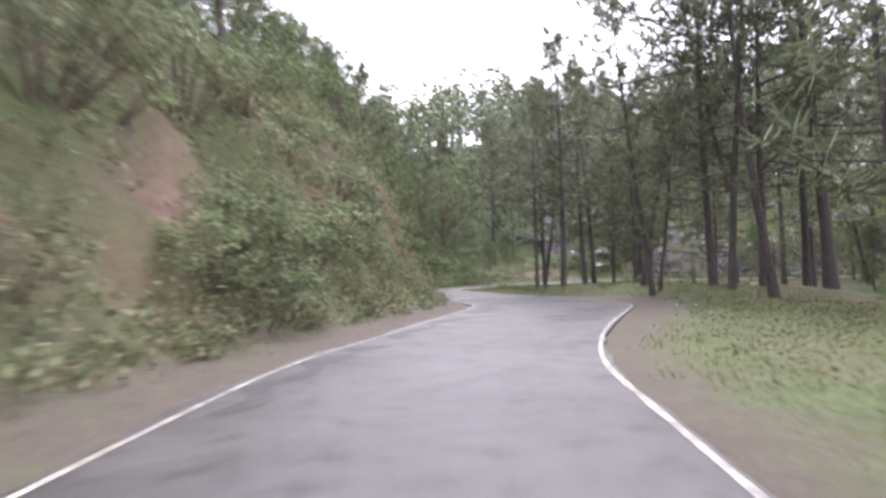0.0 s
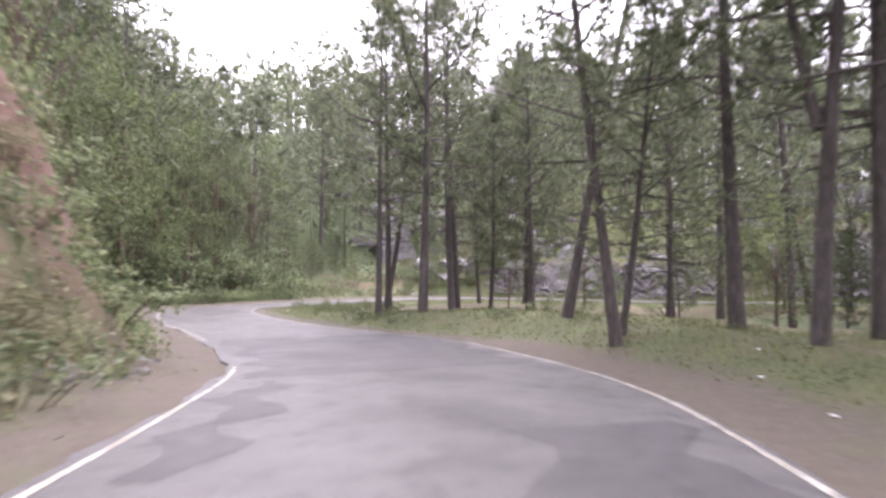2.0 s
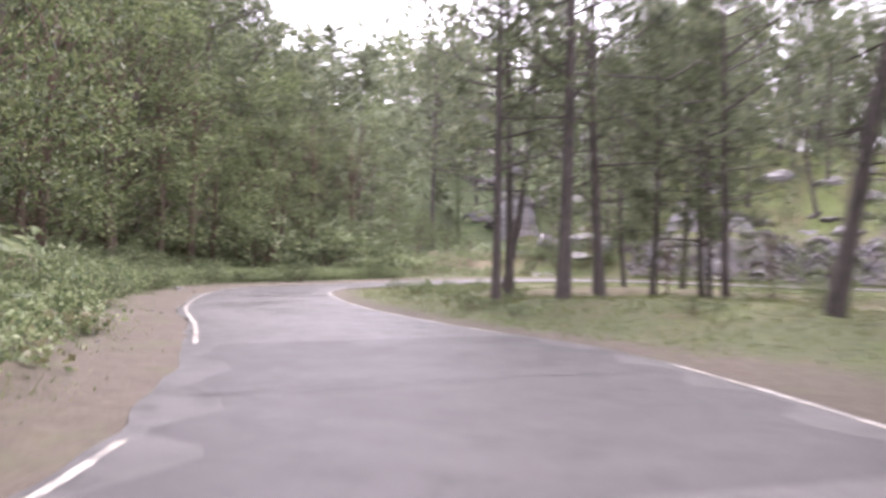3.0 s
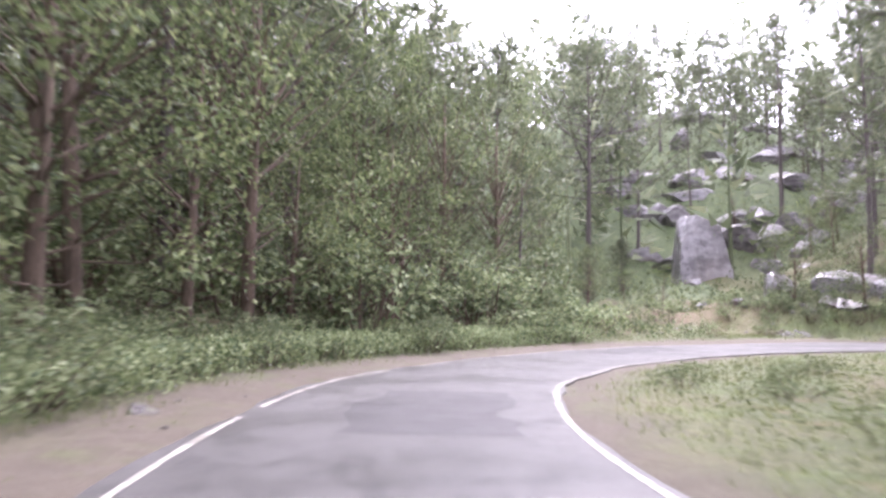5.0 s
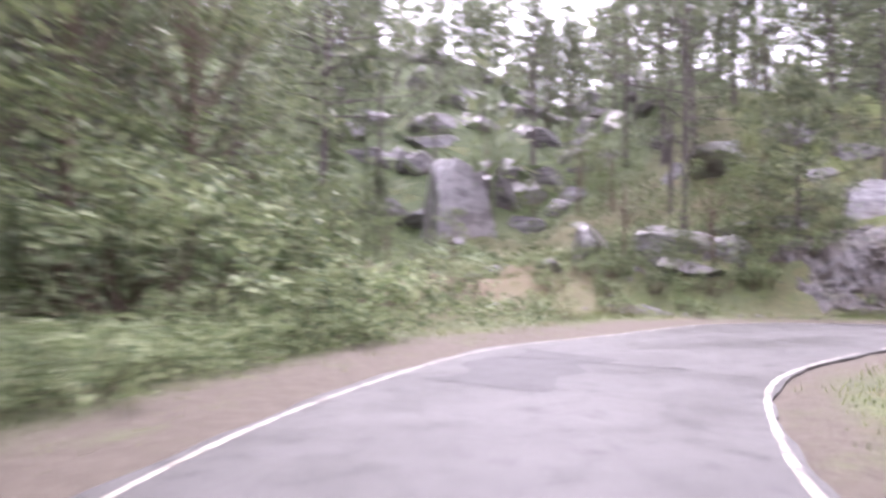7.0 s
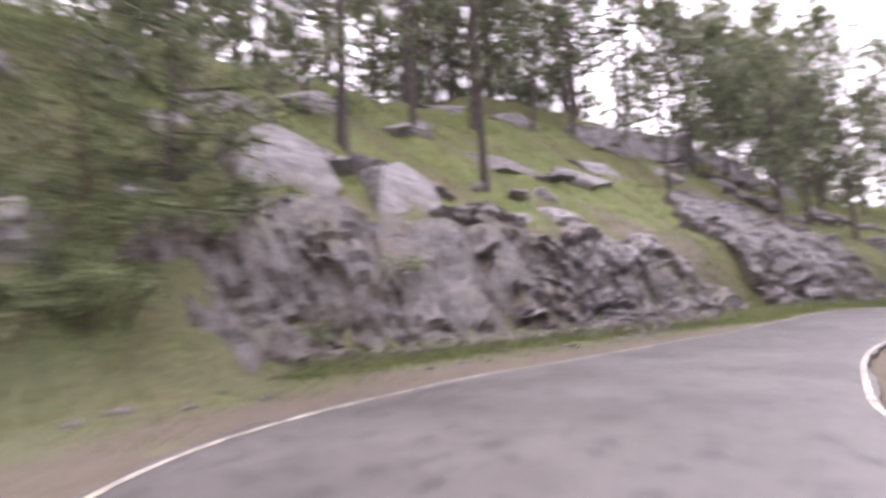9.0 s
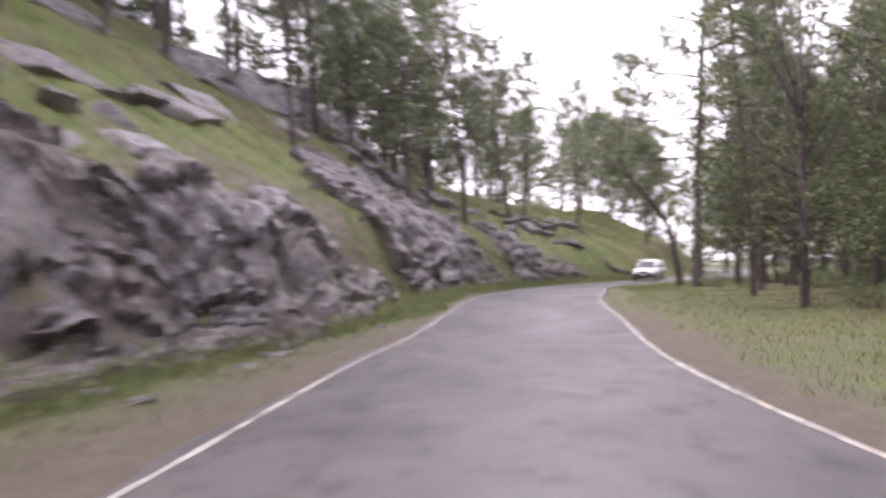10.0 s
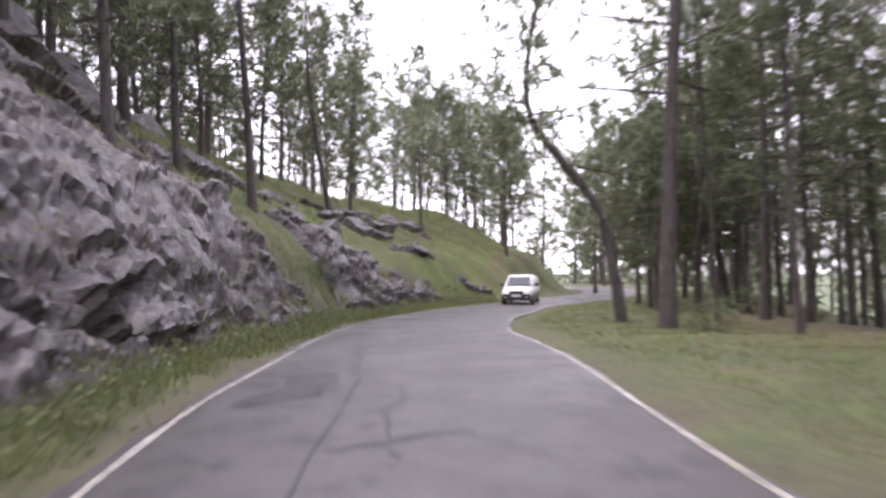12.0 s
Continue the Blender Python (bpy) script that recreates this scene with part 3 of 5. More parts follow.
def shrub_parts(seed, tall, spread, clumps=15, leaves=30, size=0.122, mat=None):
    r = random.Random(seed)
    wood, crown = Shape(), Shape()
    for i in range(clumps):
        az, R = r.uniform(0, 6.3), spread * math.sqrt(r.random())
        c = Vector((math.cos(az) * R, math.sin(az) * R, tall * r.uniform(0.3, 0.95) * (1 - 0.45 * (R / spread) ** 2)))
        root = Vector((c.x * 0.25, c.y * 0.25, -0.25))
        wood.tube([root, root.lerp(c, 0.55) + Vector((0, 0, 0.08)), c], [0.022, 0.014, 0.005], 4, False)
        cr = r.uniform(0.25, 0.45) * (0.5 + spread * 0.4)
        for _ in range(leaves):
            d = rand_dir(r, 0.3)
            p = c + Vector((d.x * cr, d.y * cr, d.z * cr * 0.8)) * (r.random() ** 0.4)
            if p.z < -0.1:
                continue
            nrm = (d + Vector((0, 0, 0.7)) + rand_dir(r) * 0.6).normalized()
            crown.facing_leaf(p, nrm, rand_dir(r, -0.3), size * r.uniform(0.7, 1.4), size * r.uniform(0.45, 0.65))
    return wood.mesh("stems", TWIG, False), crown.mesh("foliage", mat or SHRUB)


def plant(name, parts, part_names, label, category, group):
    """The first one of a kind; it is moved to its own place by its first use."""
    root = new(name)
    root.empty_display_size = 0.3
    for me, pn in zip(parts, part_names):
        child(pn, me, root)
    return tagged(root, label, category, group)


class Kind:
    """A kind of plant: the first use places the original, later ones copies."""

    def __init__(self, *args):
        self.args, self.root, self.used = args, None, False

    def put(self, x, y, scale=1.0, turn=None, z=None, label="", tilt=(0, 0)):
        if self.root is None:
            self.root = plant(*self.args)
        h = height(x, y) if z is None else z
        turn = rng.uniform(0, 360) if turn is None else turn
        m = pose(x, y, h, tilt[0], tilt[1], turn)
        if not self.used:
            ob = self.root
            ob.matrix_basis = m
            self.used = True
        else:
            ob = copy_thing(self.root, m)
        ob.scale = (scale, scale, scale)
        if label:
            ob["label"] = label
        return ob


TP = ("trunk", "crown")
SP = ("stem", "foliage")
PINE = "tall dark-barked pine tree with loose green needle crown"
PINES = [Kind("pine_tree", pine_parts(11, 17, 4.6, 3.9, 0.19), TP, PINE, "tree", "pines in the forest"),
         Kind("pine_tree", pine_parts(12, 15, 3.6, 3.5, 0.16, (0.6, 0.2)), TP, PINE, "tree", "pines in the forest"),
         Kind("pine_tree", pine_parts(13, 19, 5.6, 4.2, 0.22, (-0.4, 0.5)), TP, PINE, "tree", "pines in the forest"),
         Kind("pine_tree", pine_parts(14, 13, 2.8, 3.2, 0.14, (0.3, -0.5)), TP, PINE, "tree", "pines in the forest"),
         Kind("pine_tree", pine_parts(15, 16, 4.0, 3.7, 0.18, (1.2, 0.3), 0.5), TP, PINE, "tree", "pines in the forest")]
FORKED = Kind("pine_tree", pine_parts(21, 15, 5.0, 3.3, 0.135, (-1.0, 0.3), 0.0, 0.24), TP, "forked pine tree with two dark leaning stems", "tree", "pines in the forest")
FAR = [Kind("pine_tree", pine_parts(61, 16, 4.0, 3.8, 0.18, limbs=34, tufts=5, per=8, big=2.0), TP, PINE, "tree", "pines in the forest"),
       Kind("pine_tree", pine_parts(62, 14, 3.0, 3.4, 0.16, (0.5, 0.2), limbs=34, tufts=5, per=8, big=2.0), TP, PINE, "tree", "pines in the forest"),
       Kind("pine_tree", pine_parts(63, 18, 5.0, 4.2, 0.2, (-0.5, 0.4), limbs=36, tufts=5, per=8, big=2.0), TP, PINE, "tree", "pines in the forest")]
CROSSED = [Kind("pine_tree", pine_parts(24, 16, 4.4, 3.5, 0.17, (3.2, 0.2), limbs=40, tufts=8), TP, "leaning dark pine stem crossing its neighbour", "tree", "pines in the forest"),
           Kind("pine_tree", pine_parts(25, 15, 4.0, 3.4, 0.15, (-1.2, 0.2), limbs=40, tufts=8), TP, "leaning dark pine stem crossing its neighbour", "tree", "pines in the forest")]
POLES = [Kind("pine_tree", pine_parts(26 + k, 15, 6.5, 2.3, 0.1, (0.5 - k, 0.3), limbs=30), TP, "slender dark pine pole with a high thin crown", "tree", "pines in the forest") for k in range(2)]
BUSHY = Kind("pine_tree", pine_parts(33, 11, 2.4, 3.5, 0.16, (0.4, 0.2), limbs=54, tufts=9, per=10, big=1.25), TP, "full-crowned green pine tree at the edge of the wood", "tree", "pines in the forest")
YOUNG = Kind("pine_tree", pine_parts(22, 9, 0.9, 2.6, 0.11, limbs=50, tufts=8, big=1.15), TP, "young bushy green pine tree on the slope", "tree", "young pines")
BENT = Kind("pine_tree", pine_parts(23, 12.0, 4.2, 2.6, 0.19, limbs=34, tufts=7, path=((0, 0, -0.4), (-0.25, 0, 1.5), (-0.7, 0.1, 3.4), (-2.1, 0.2, 5.3), (-2.7, 0.2, 6.5), (-2.6, 0.1, 8.4), (-2.2, 0.2, 10.4), (-2.3, 0.1, 12.0))),
            TP, "crooked leaning pine tree beside the road", "tree", "pines in the forest")
LEAFY = [Kind("broadleaf_tree", leafy_parts(31, 7.5, 2.6, 0.14), TP, "dense dark green broadleaf tree on the bank", "tree", "broadleaf trees"),
         Kind("broadleaf_tree", leafy_parts(32, 9.5, 3.2, 0.17, 72), TP, "dense dark green broadleaf tree on the bank", "tree", "broadleaf trees"),
         Kind("broadleaf_tree", leafy_parts(33, 6.0, 2.4, 0.11, 52), TP, "dense dark green broadleaf tree on the bank", "tree", "broadleaf trees")]
TALL = Kind("broadleaf_tree", leafy_parts(34, 13.5, 3.4, 0.2, 110, 44, 0.16), TP, "tall dense green broadleaf tree behind the verge", "tree", "broadleaf trees")
SPREADING = Kind("broadleaf_tree", leafy_parts(35, 9.5, 3.3, 0.13, 120, 54, 0.125, 0.15, DARKLEAF, BARK), TP, "broadleaf tree with drooping light green twigs beside the road", "tree", "broadleaf trees")
BUSHES = [Kind("shrub", shrub_parts(41, 1.3, 1.1), SP, "lush green roadside shrub with small leaves", "shrub", "roadside shrubs"),
          Kind("shrub", shrub_parts(42, 1.0, 1.2), SP, "lush green roadside shrub with small leaves", "shrub", "roadside shrubs"),
          Kind("shrub", shrub_parts(43, 1.7, 1.3, 20), SP, "lush green roadside shrub with small leaves", "shrub", "roadside shrubs")]
DRY = [Kind("shrub", shrub_parts(51, 1.1, 0.9, 12, 40, 0.09, SCRUB), SP, "dry yellowish scrub bush on the bank", "shrub", "scrub bushes"),
       Kind("shrub", shrub_parts(52, 0.8, 1.0, 12, 40, 0.09, SCRUB), SP, "dry yellowish scrub bush on the bank", "shrub", "scrub bushes")]
TAKEN = []


def free(x, y, gap):
    return all((x - a) ** 2 + (y - b) ** 2 > gap * gap for a, b in TAKEN)


def stand(kind, x, y, *a, **k):
    TAKEN.append((x, y))
    return kind.put(x, y, *a, **k)


# The pines of the hollow inside the bend.
for i, x, y, sc, tn in ((1, 5.05, 33.0, 0.9, 20), (0, 6.4, 30.6, 0.95, 140), (4, 8.7, 34.8, 0.95, 75), (3, 11.0, 36.8, 0.8, 15), (3, 12.6, 35.6, 0.75, 130),
                        (2, 11.0, 42.6, 0.95, 60), (3, 14.0, 47.0, 0.9, 200), (4, 17.5, 48.5, 0.9, 250), (0, 11.0, 19.4, 1.0, 300), (1, 11.9, 16.6, 1.15, -20),
                        (4, 10.9, 13.7, 1.05, 190), (2, 13.8, 15.4, 1.15, 10), (0, 15.0, 19.0, 1.0, 33), (1, 20.5, 28.3, 1.0, 70), (2, 22.1, 34.5, 0.9, 111),
                        (3, 18.1, 32.2, 0.95, 222), (2, 14.2, 9.5, 1.05, 15), (3, 14.2, 27.1, 0.8, 45)):
    stand(PINES[i], x, y, sc, tn)
stand(FORKED, 10.7, 16.5, 1.25, 165)
# Two leaning stems that cross.
stand(CROSSED[0], 9.8, 25.6, 1.0, -14)
stand(CROSSED[1], 8.6, 20.6, 1.0, -14)
stand(PINES[3], 9.1, 21.3, 0.75, 0, tilt=(0, 6))
# Beside the second leg.
for x, y, sc in ((17.6, 64.6, 0.75), (19.8, 64.6, 0.6), (15.2, 66.8, 0.7), (22.3, 66.6, 0.8)):
    stand(LEAFY[2], x, y, sc)
stand(BENT, 44.4, 32.3, 1.0, -129)
stand(PINES[2], 42.2, 33.2, 1.1, 100)
stand(PINES[1], 55.3, 39.0, 1.05, 30, tilt=(0, 2))
stand(PINES[3], 53.2, 42.1, 0.95, 160)
stand(PINES[3], 68.6, 21.2, 0.75, 40)
stand(PINES[3], 48.2, 45.2, 1.0, 80)
stand(PINES[0], 57.3, 42.7, 0.9, 200)
stand(PINES[3], 72.0, 18.5, 0.7, 120)
stand(PINES[0], 29.4, 63.4, 1.0, 15)
stand(PINES[1], 44.4, 56.0, 1.0, 77)
for x, y, sc in ((51.0, 21.0, 0.85), (53.6, 18.4, 0.9), (48.9, 23.6, 0.8), (56.2, 11.6, 1.0), (51.8, 15.2, 1.0), (66.2, 15.6, 0.9), (70.4, 11.8, 1.0), (74.2, 14.4, 0.95), (78.5, 8.6, 1.1), (64.4, 8.0, 1.0),
                 (58.2, 44.8, 0.95), (61.6, 38.6, 0.9), (65.0, 34.2, 0.9), (63.2, 41.4, 1.0), (66.5, 28.0, 0.85), (53.0, 46.8, 0.9)):
    stand(BUSHY, x, y, sc)
for i, x, y, sc in ((0, -10.0, 48.4, 1.3), (2, -8.4, 54.6, 1.2), (1, -12.2, 41.2, 1.4), (0, -6.6, 60.2, 1.25), (2, -13.4, 56.0, 1.25), (1, -4.0, 66.6, 1.3)):
    stand(FAR[i], x, y, sc)
# The big pine beyond the bend.
stand(Kind("pine_tree", pine_parts(29, 16, 6.0, 5.4, 0.22, limbs=64, tufts=14), TP, "big spreading pine tree standing alone beyond the bend", "tree", "pines in the forest"), 7.0, 84.0, 1.3, 60)
# Big dark broadleaf trees leaning over the verge of the bend.
for i, x, y, sc in ((1, -7.2, 47.6, 1.3), (1, -8.8, 42.6, 1.25), (0, -4.4, 54.6, 1.25), (1, -8.6, 36.4, 1.15)):
    stand(LEAFY[i], x, y, sc)
for x, y, sc in ((-5.8, 58.6, 0.95), (-3.0, 61.6, 1.0), (-7.4, 62.0, 1.1), (-9.6, 50.5, 1.05), (-12.4, 46.0, 1.1), (-0.4, 65.0, 0.95)):
    stand(TALL, x, y, sc)
stand(PINES[0], 20.6, 69.6, 0.95, 120)
for i, x, y, sc in ((0, 29.6, 86.0, 1.1), (2, 27.6, 79.5, 1.1), (1, 33.5, 90.0, 1.15), (0, 36.5, 84.0, 1.1), (2, 25.5, 92.5, 1.0), (1, 31.0, 77.0, 1.1), (0, 12.5, 92.0, 1.0), (1, 23.0, 73.5, 0.95)):
    stand(PINES[i], x, y, sc)


def in_view_of_bent(x, y):
    """Whether a spot lies before or close behind the crooked pine, seen from the road."""
    a, b = Vector((33.0, 48.5)), Vector((49.0, 26.0))
    p = Vector((x, y))
    u = max(0.0, min(1.0, (p - a).dot(b - a) / (b - a).length_squared))
    return (p - a.lerp(b, u)).length < 2.6


def forest(count, box, test, kinds, gap, lo, hi, seed):
    """Scatter trees in a box of the plan where the test on distance, side and station holds."""
    r = random.Random(seed)
    made = 0
    cand = [(r.uniform(box[0], box[1]), r.uniform(box[2], box[3])) for _ in range(count * 14)]
    z, d, side, s = land(cand)
    for (x, y), h, dd, sd, st in zip(cand, z, d, side, s):
        if made >= count:
            break
        if test(dd, sd, st, x, y) and free(x, y, gap):
            k = r.choice(kinds)
            stand(k, x, y, r.uniform(lo, hi), r.uniform(0, 360), float(h))
            made += 1


GROVE = []


def grove(count, box, test, gap, lo, hi, seed):
    """Pick spots for the pines farther up the slopes, which are joined into one mesh."""
    r = random.Random(seed)
    made = 0
    cand = [(r.uniform(box[0], box[1]), r.uniform(box[2], box[3])) for _ in range(count * 14)]
    z, d, side, s = land(cand)
    for (x, y), h, dd, sd, st in zip(cand, z, d, side, s):
        if made >= count:
            break
        if test(dd, sd, st, x, y) and free(x, y, gap):
            TAKEN.append((x, y))
            GROVE.append((r.randint(0, len(FAR) - 1), pose(x, y, float(h), 0, 0, r.uniform(0, 360)) @ Matrix.Scale(r.uniform(lo, hi), 4)))
            made += 1


def build_grove():
    verts, faces, slots, base = [], [], [], 0
    for k, m in GROVE:
        m3 = np.array(m)
        for slot, me in enumerate(FAR[k].args[1]):
            co = np.empty(len(me.vertices) * 3)
            me.vertices.foreach_get("co", co)
            verts.append(co.reshape(-1, 3) @ m3[:3, :3].T + m3[:3, 3])
            faces += [[base + v for v in p.vertices] for p in me.polygons]
            slots += [slot] * len(me.polygons)
            base += len(me.vertices)
    me = bpy.data.meshes.new("pine_grove")
    me.from_pydata(np.concatenate(verts).tolist(), [], faces)
    me.materials.append(BARK)
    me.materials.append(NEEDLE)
    me.polygons.foreach_set("material_index", slots)
    tagged(new("pine_grove", me), "loose green pines standing farther up the slopes", "woods", kind="stuff")


# Hillside over the first leg and beyond the bend.
forest(34, (-45, 0, -30, 26), lambda d, sd, s, x, y: sd > 0 and d > 6.2 and s < 9.2, FAR + PINES[:1] + LEAFY[:1], 2.8, 0.75, 1.1, 1)
forest(46, (-40, 4, 20, 62), lambda d, sd, s, x, y: sd > 0 and 3.9 < d < 13 and 9 < s < 16, LEAFY, 2.0, 0.8, 1.25, 2)
grove(44, (-40, 6, 22, 90), lambda d, sd, s, x, y: sd > 0 and 11 < d < 36 and 9 < s < 17.4, 2.9, 1.0, 1.5, 3)
forest(16, (-10, 4, 60, 86), lambda d, sd, s, x, y: sd > 0 and 9 < d < 27 and 15 < s < 19.1 and x < 3.2, LEAFY + [YOUNG] + FAR[:2], 2.4, 0.7, 1.0, 4)
forest(12, (2, 16, 62, 86), lambda d, sd, s, x, y: sd > 0 and 9 < d < 27 and 15 < s < 19.1 and x < 10.5, LEAFY + [YOUNG], 2.2, 0.35, 0.55, 44)
forest(30, (-16, 6, 40, 66), lambda d, sd, s, x, y: sd > 0 and 4.2 < d < 9 and 12 < s < 17.2, BUSHES, 1.3, 1.6, 2.5, 45)
grove(34, (8, 60, 68, 118), lambda d, sd, s, x, y: sd > 0 and d > 10 and s > 18.5 and not (x < 26 and y < 88 and x > 12), 4.2, 0.55, 0.85, 5)
grove(12, (10, 42, 94, 122), lambda d, sd, s, x, y: sd > 0, 3.4, 0.6, 0.85, 55)
grove(20, (-20, 0, 48, 86), lambda d, sd, s, x, y: sd > 0 and 8 < d < 30 and 13 < s < 17.6, 2.6, 1.15, 1.4, 81)
# Open pine wood above the rock cutting.
forest(40, (20, 95, 0, 95), lambda d, sd, s, x, y: sd > 0 and 6.5 < d < 24 and s > 20.5, PINES + FAR[:2], 3.1, 0.7, 0.95, 6)
grove(40, (20, 95, 0, 110), lambda d, sd, s, x, y: sd > 0 and 11 < d < 36 and s > 20.8, 2.6, 0.7, 1.0, 26)
grove(30, (18, 80, 40, 110), lambda d, sd, s, x, y: sd > 0 and 15 < d < 40 and 20.8 < s < 28, 2.2, 0.8, 1.15, 36)
grove(16, (36, 82, 20, 80), lambda d, sd, s, x, y: sd > 0 and 9 < d < 24 and 24 < s < 31, 2.6, 0.7, 1.0, 46)
forest(12, (30, 90, -20, 44), lambda d, sd, s, x, y: sd < 0 and 6 < d < 26 and 25 < s < 35 and not in_view_of_bent(x, y), FAR, 2.2, 0.8, 1.1, 37)
# The wood inside the bend and down the valley side.
forest(36, (6, 60, -30, 50), lambda d, sd, s, x, y: sd < 0 and d > 6.5 and (s < 9.5 or s > 18), PINES + FAR, 3.1, 0.8, 1.1, 7)
for x, y, sc in ((29.6, 42.4, 0.95), (27.0, 39.5, 1.0), (31.8, 36.4, 1.0)):
    stand(SPREADING, x, y, sc)
forest(26, (24, 70, -10, 46), lambda d, sd, s, x, y: sd < 0 and 3.2 < d < 16 and 24 < s < 34 and not in_view_of_bent(x, y), PINES[:2] + PINES[3:] + [YOUNG], 2.8, 0.7, 1.0, 8)
for i, x, y, sc in ((0, 53.2, 17.2, 0.9), (1, 55.6, 10.6, 1.0), (2, 53.6, 6.8, 0.95), (0, 50.8, 13.2, 0.9), (1, 49.6, 19.4, 0.85), (2, 47.4, 22.8, 0.9)):
    stand(FAR[i], x, y, sc)
for i, x, y, sc in ((0, 78.0, -10.8, 1.1), (1, 84.0, -13.0, 1.1), (2, 90.0, -14.0, 1.2), (0, 70.0, -9.4, 1.0), (1, 66.0, -4.8, 1.0), (2, 81.0, -14.5, 1.2), (0, 80.0, 5.0, 0.9), (1, 84.0, 4.4, 0.9), (2, 76.0, 6.4, 0.9), (1, 71.0, 10.2, 0.7), (0, 61.0, -2.4, 1.0)):
    stand(FAR[i], x, y, sc)
forest(4, (28, 60, 18, 46), lambda d, sd, s, x, y: sd < 0 and 3.5 < d < 12 and 24.5 < s < 31 and not in_view_of_bent(x, y), BUSHES, 1.2, 0.7, 1.15, 48)
forest(5, (28, 60, 18, 46), lambda d, sd, s, x, y: sd < 0 and 7 < d < 14 and 25 < s < 31 and not in_view_of_bent(x, y), [YOUNG, LEAFY[2]], 2.2, 0.5, 0.85, 49)
forest(11, (28, 62, 12, 46), lambda d, sd, s, x, y: sd < 0 and 4 < d < 18 and 24.5 < s < 31 and not in_view_of_bent(x, y), POLES, 1.5, 0.75, 1.05, 50)
grove(34, (50, 120, -60, 24), lambda d, sd, s, x, y: d > 3.5 and s > 31, 3.2, 0.7, 1.0, 10)
forest(11, (4, 24, 26, 52), lambda d, sd, s, x, y: sd < 0 and 5 < d < 15 and 10 < s < 19, PINES, 3.2, 0.75, 1.0, 21)
forest(7, (6, 24, 26, 50), lambda d, sd, s, x, y: sd < 0 and 6 < d < 15 and 10 < s < 19, [LEAFY[2]], 2.6, 0.4, 0.6, 22)
forest(16, (8, 30, -4, 48), lambda d, sd, s, x, y: sd < 0 and d > 8, [YOUNG, LEAFY[2]], 2.3, 0.45, 0.8, 16)
# Bigger bushes round the slip in the bank.
for i, x, y, sc in ((2, -7.2, 4.6, 1.5), (2, -7.3, -0.7, 1.3), (0, -5.9, 3.4, 1.3), (1, -5.5, 5.0, 1.3), (2, -5.6, 1.6, 0.9), (0, -4.9, 7.0, 1.1), (2, -6.6, 7.2, 1.2)):
    stand(BUSHES[i], x, y, sc)
# Shrubs: thick on the bank of the first leg, lower along the verge.
forest(105, (-14, 2, -16, 24), lambda d, sd, s, x, y: sd > 0 and 1.7 + 1.1 * (s > 8.2) < d < 7.5 and s < 9.8 and slip(x, y) < 0.1, BUSHES + DRY * 2, 0.8, 0.7, 1.2, 11)
forest(74, (-12, 6, 20, 62), lambda d, sd, s, x, y: sd > 0 and 1.9 < d < 5.0 and 9.6 < s < 17.0, BUSHES, 0.7, 0.5, 0.9, 12)
forest(12, (20, 48, 68, 100), lambda d, sd, s, x, y: sd > 0 and d > 12 and s > 19.5, LEAFY, 3.0, 0.6, 0.9, 20)
forest(20, (0, 34, 58, 84), lambda d, sd, s, x, y: sd > 0 and 5.5 < d < 16 and 16 < s < 21.2, BUSHES, 1.1, 0.5, 0.95, 13)
forest(14, (0, 16, 24, 52), lambda d, sd, s, x, y: sd < 0 and 1.8 < d < 7 and 9 < s < 16, BUSHES[:2], 1.2, 0.25, 0.5, 14)
forest(8, (22, 60, 24, 50), lambda d, sd, s, x, y: sd < 0 and 4.5 < d < 9 and 21 < s < 31, BUSHES, 1.2, 0.4, 0.7, 15)
forest(22, (8, 26, 56, 72), lambda d, sd, s, x, y: sd > 0 and 2.4 < d < 7 and 18 < s < 21.4, BUSHES + DRY, 0.9, 0.4, 0.85, 18)
forest(24, (10, 60, 28, 72), lambda d, sd, s, x, y: sd > 0 and 1.2 < d < 2.4 and s > 19.5, BUSHES + DRY, 1.0, 0.25, 0.45, 17)


forest(18, (12, 24, 60, 72), lambda d, sd, s, x, y: sd > 0 and 4.2 < d < 7.5 and 19.4 < s < 21.1, BUSHES, 0.8, 0.5, 0.8, 71)
stand(YOUNG, 20.6, 63.6, 0.75)


def far_woods():
    """The woods on the slopes farther off: many small trees in one mesh."""
    r = random.Random(77)
    crown = Shape()
    spots = [(r.uniform(-110, 150), r.uniform(-40, 190)) for _ in range(9000)]
    z, d, side, s = land(spots)
    n = 0
    for (x, y), h, dd, sd, st in zip(spots, z, d, side, s):
        if n >= 1150:
            break
        if dd > (24 if sd > 0 else 20) and dd < 120 and not (18.6 < st < 20.6 and dd < 70 and r.random() < 0.5) and free(x, y, 2.5):
            n += 1
            tall, wide = r.uniform(10, 17), r.uniform(2.0, 3.6)
            crown.tube([(x, y, h - 0.5), (x + r.uniform(-0.4, 0.4), y, h + tall * 0.95)], [0.2, 0.04], 4, False)
            for k in range(78):
                v = r.uniform(0.22, 1.0)
                R = wide * math.sin(math.pi * min(1, 0.2 + v * 0.78)) * math.sqrt(r.uniform(0.1, 1))
                a = r.uniform(0, 6.3)
                crown.blade(Vector((x + R * math.cos(a), y + R * math.sin(a), h + tall * v)), Vector((math.cos(a), math.sin(a), r.uniform(-0.2, 1.2))) + rand_dir(r) * 0.8,
                            r.uniform(0.9, 1.7), r.uniform(0.45, 0.75), r.uniform(0, 6.3))
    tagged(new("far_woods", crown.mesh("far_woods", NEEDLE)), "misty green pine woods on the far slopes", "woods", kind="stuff")


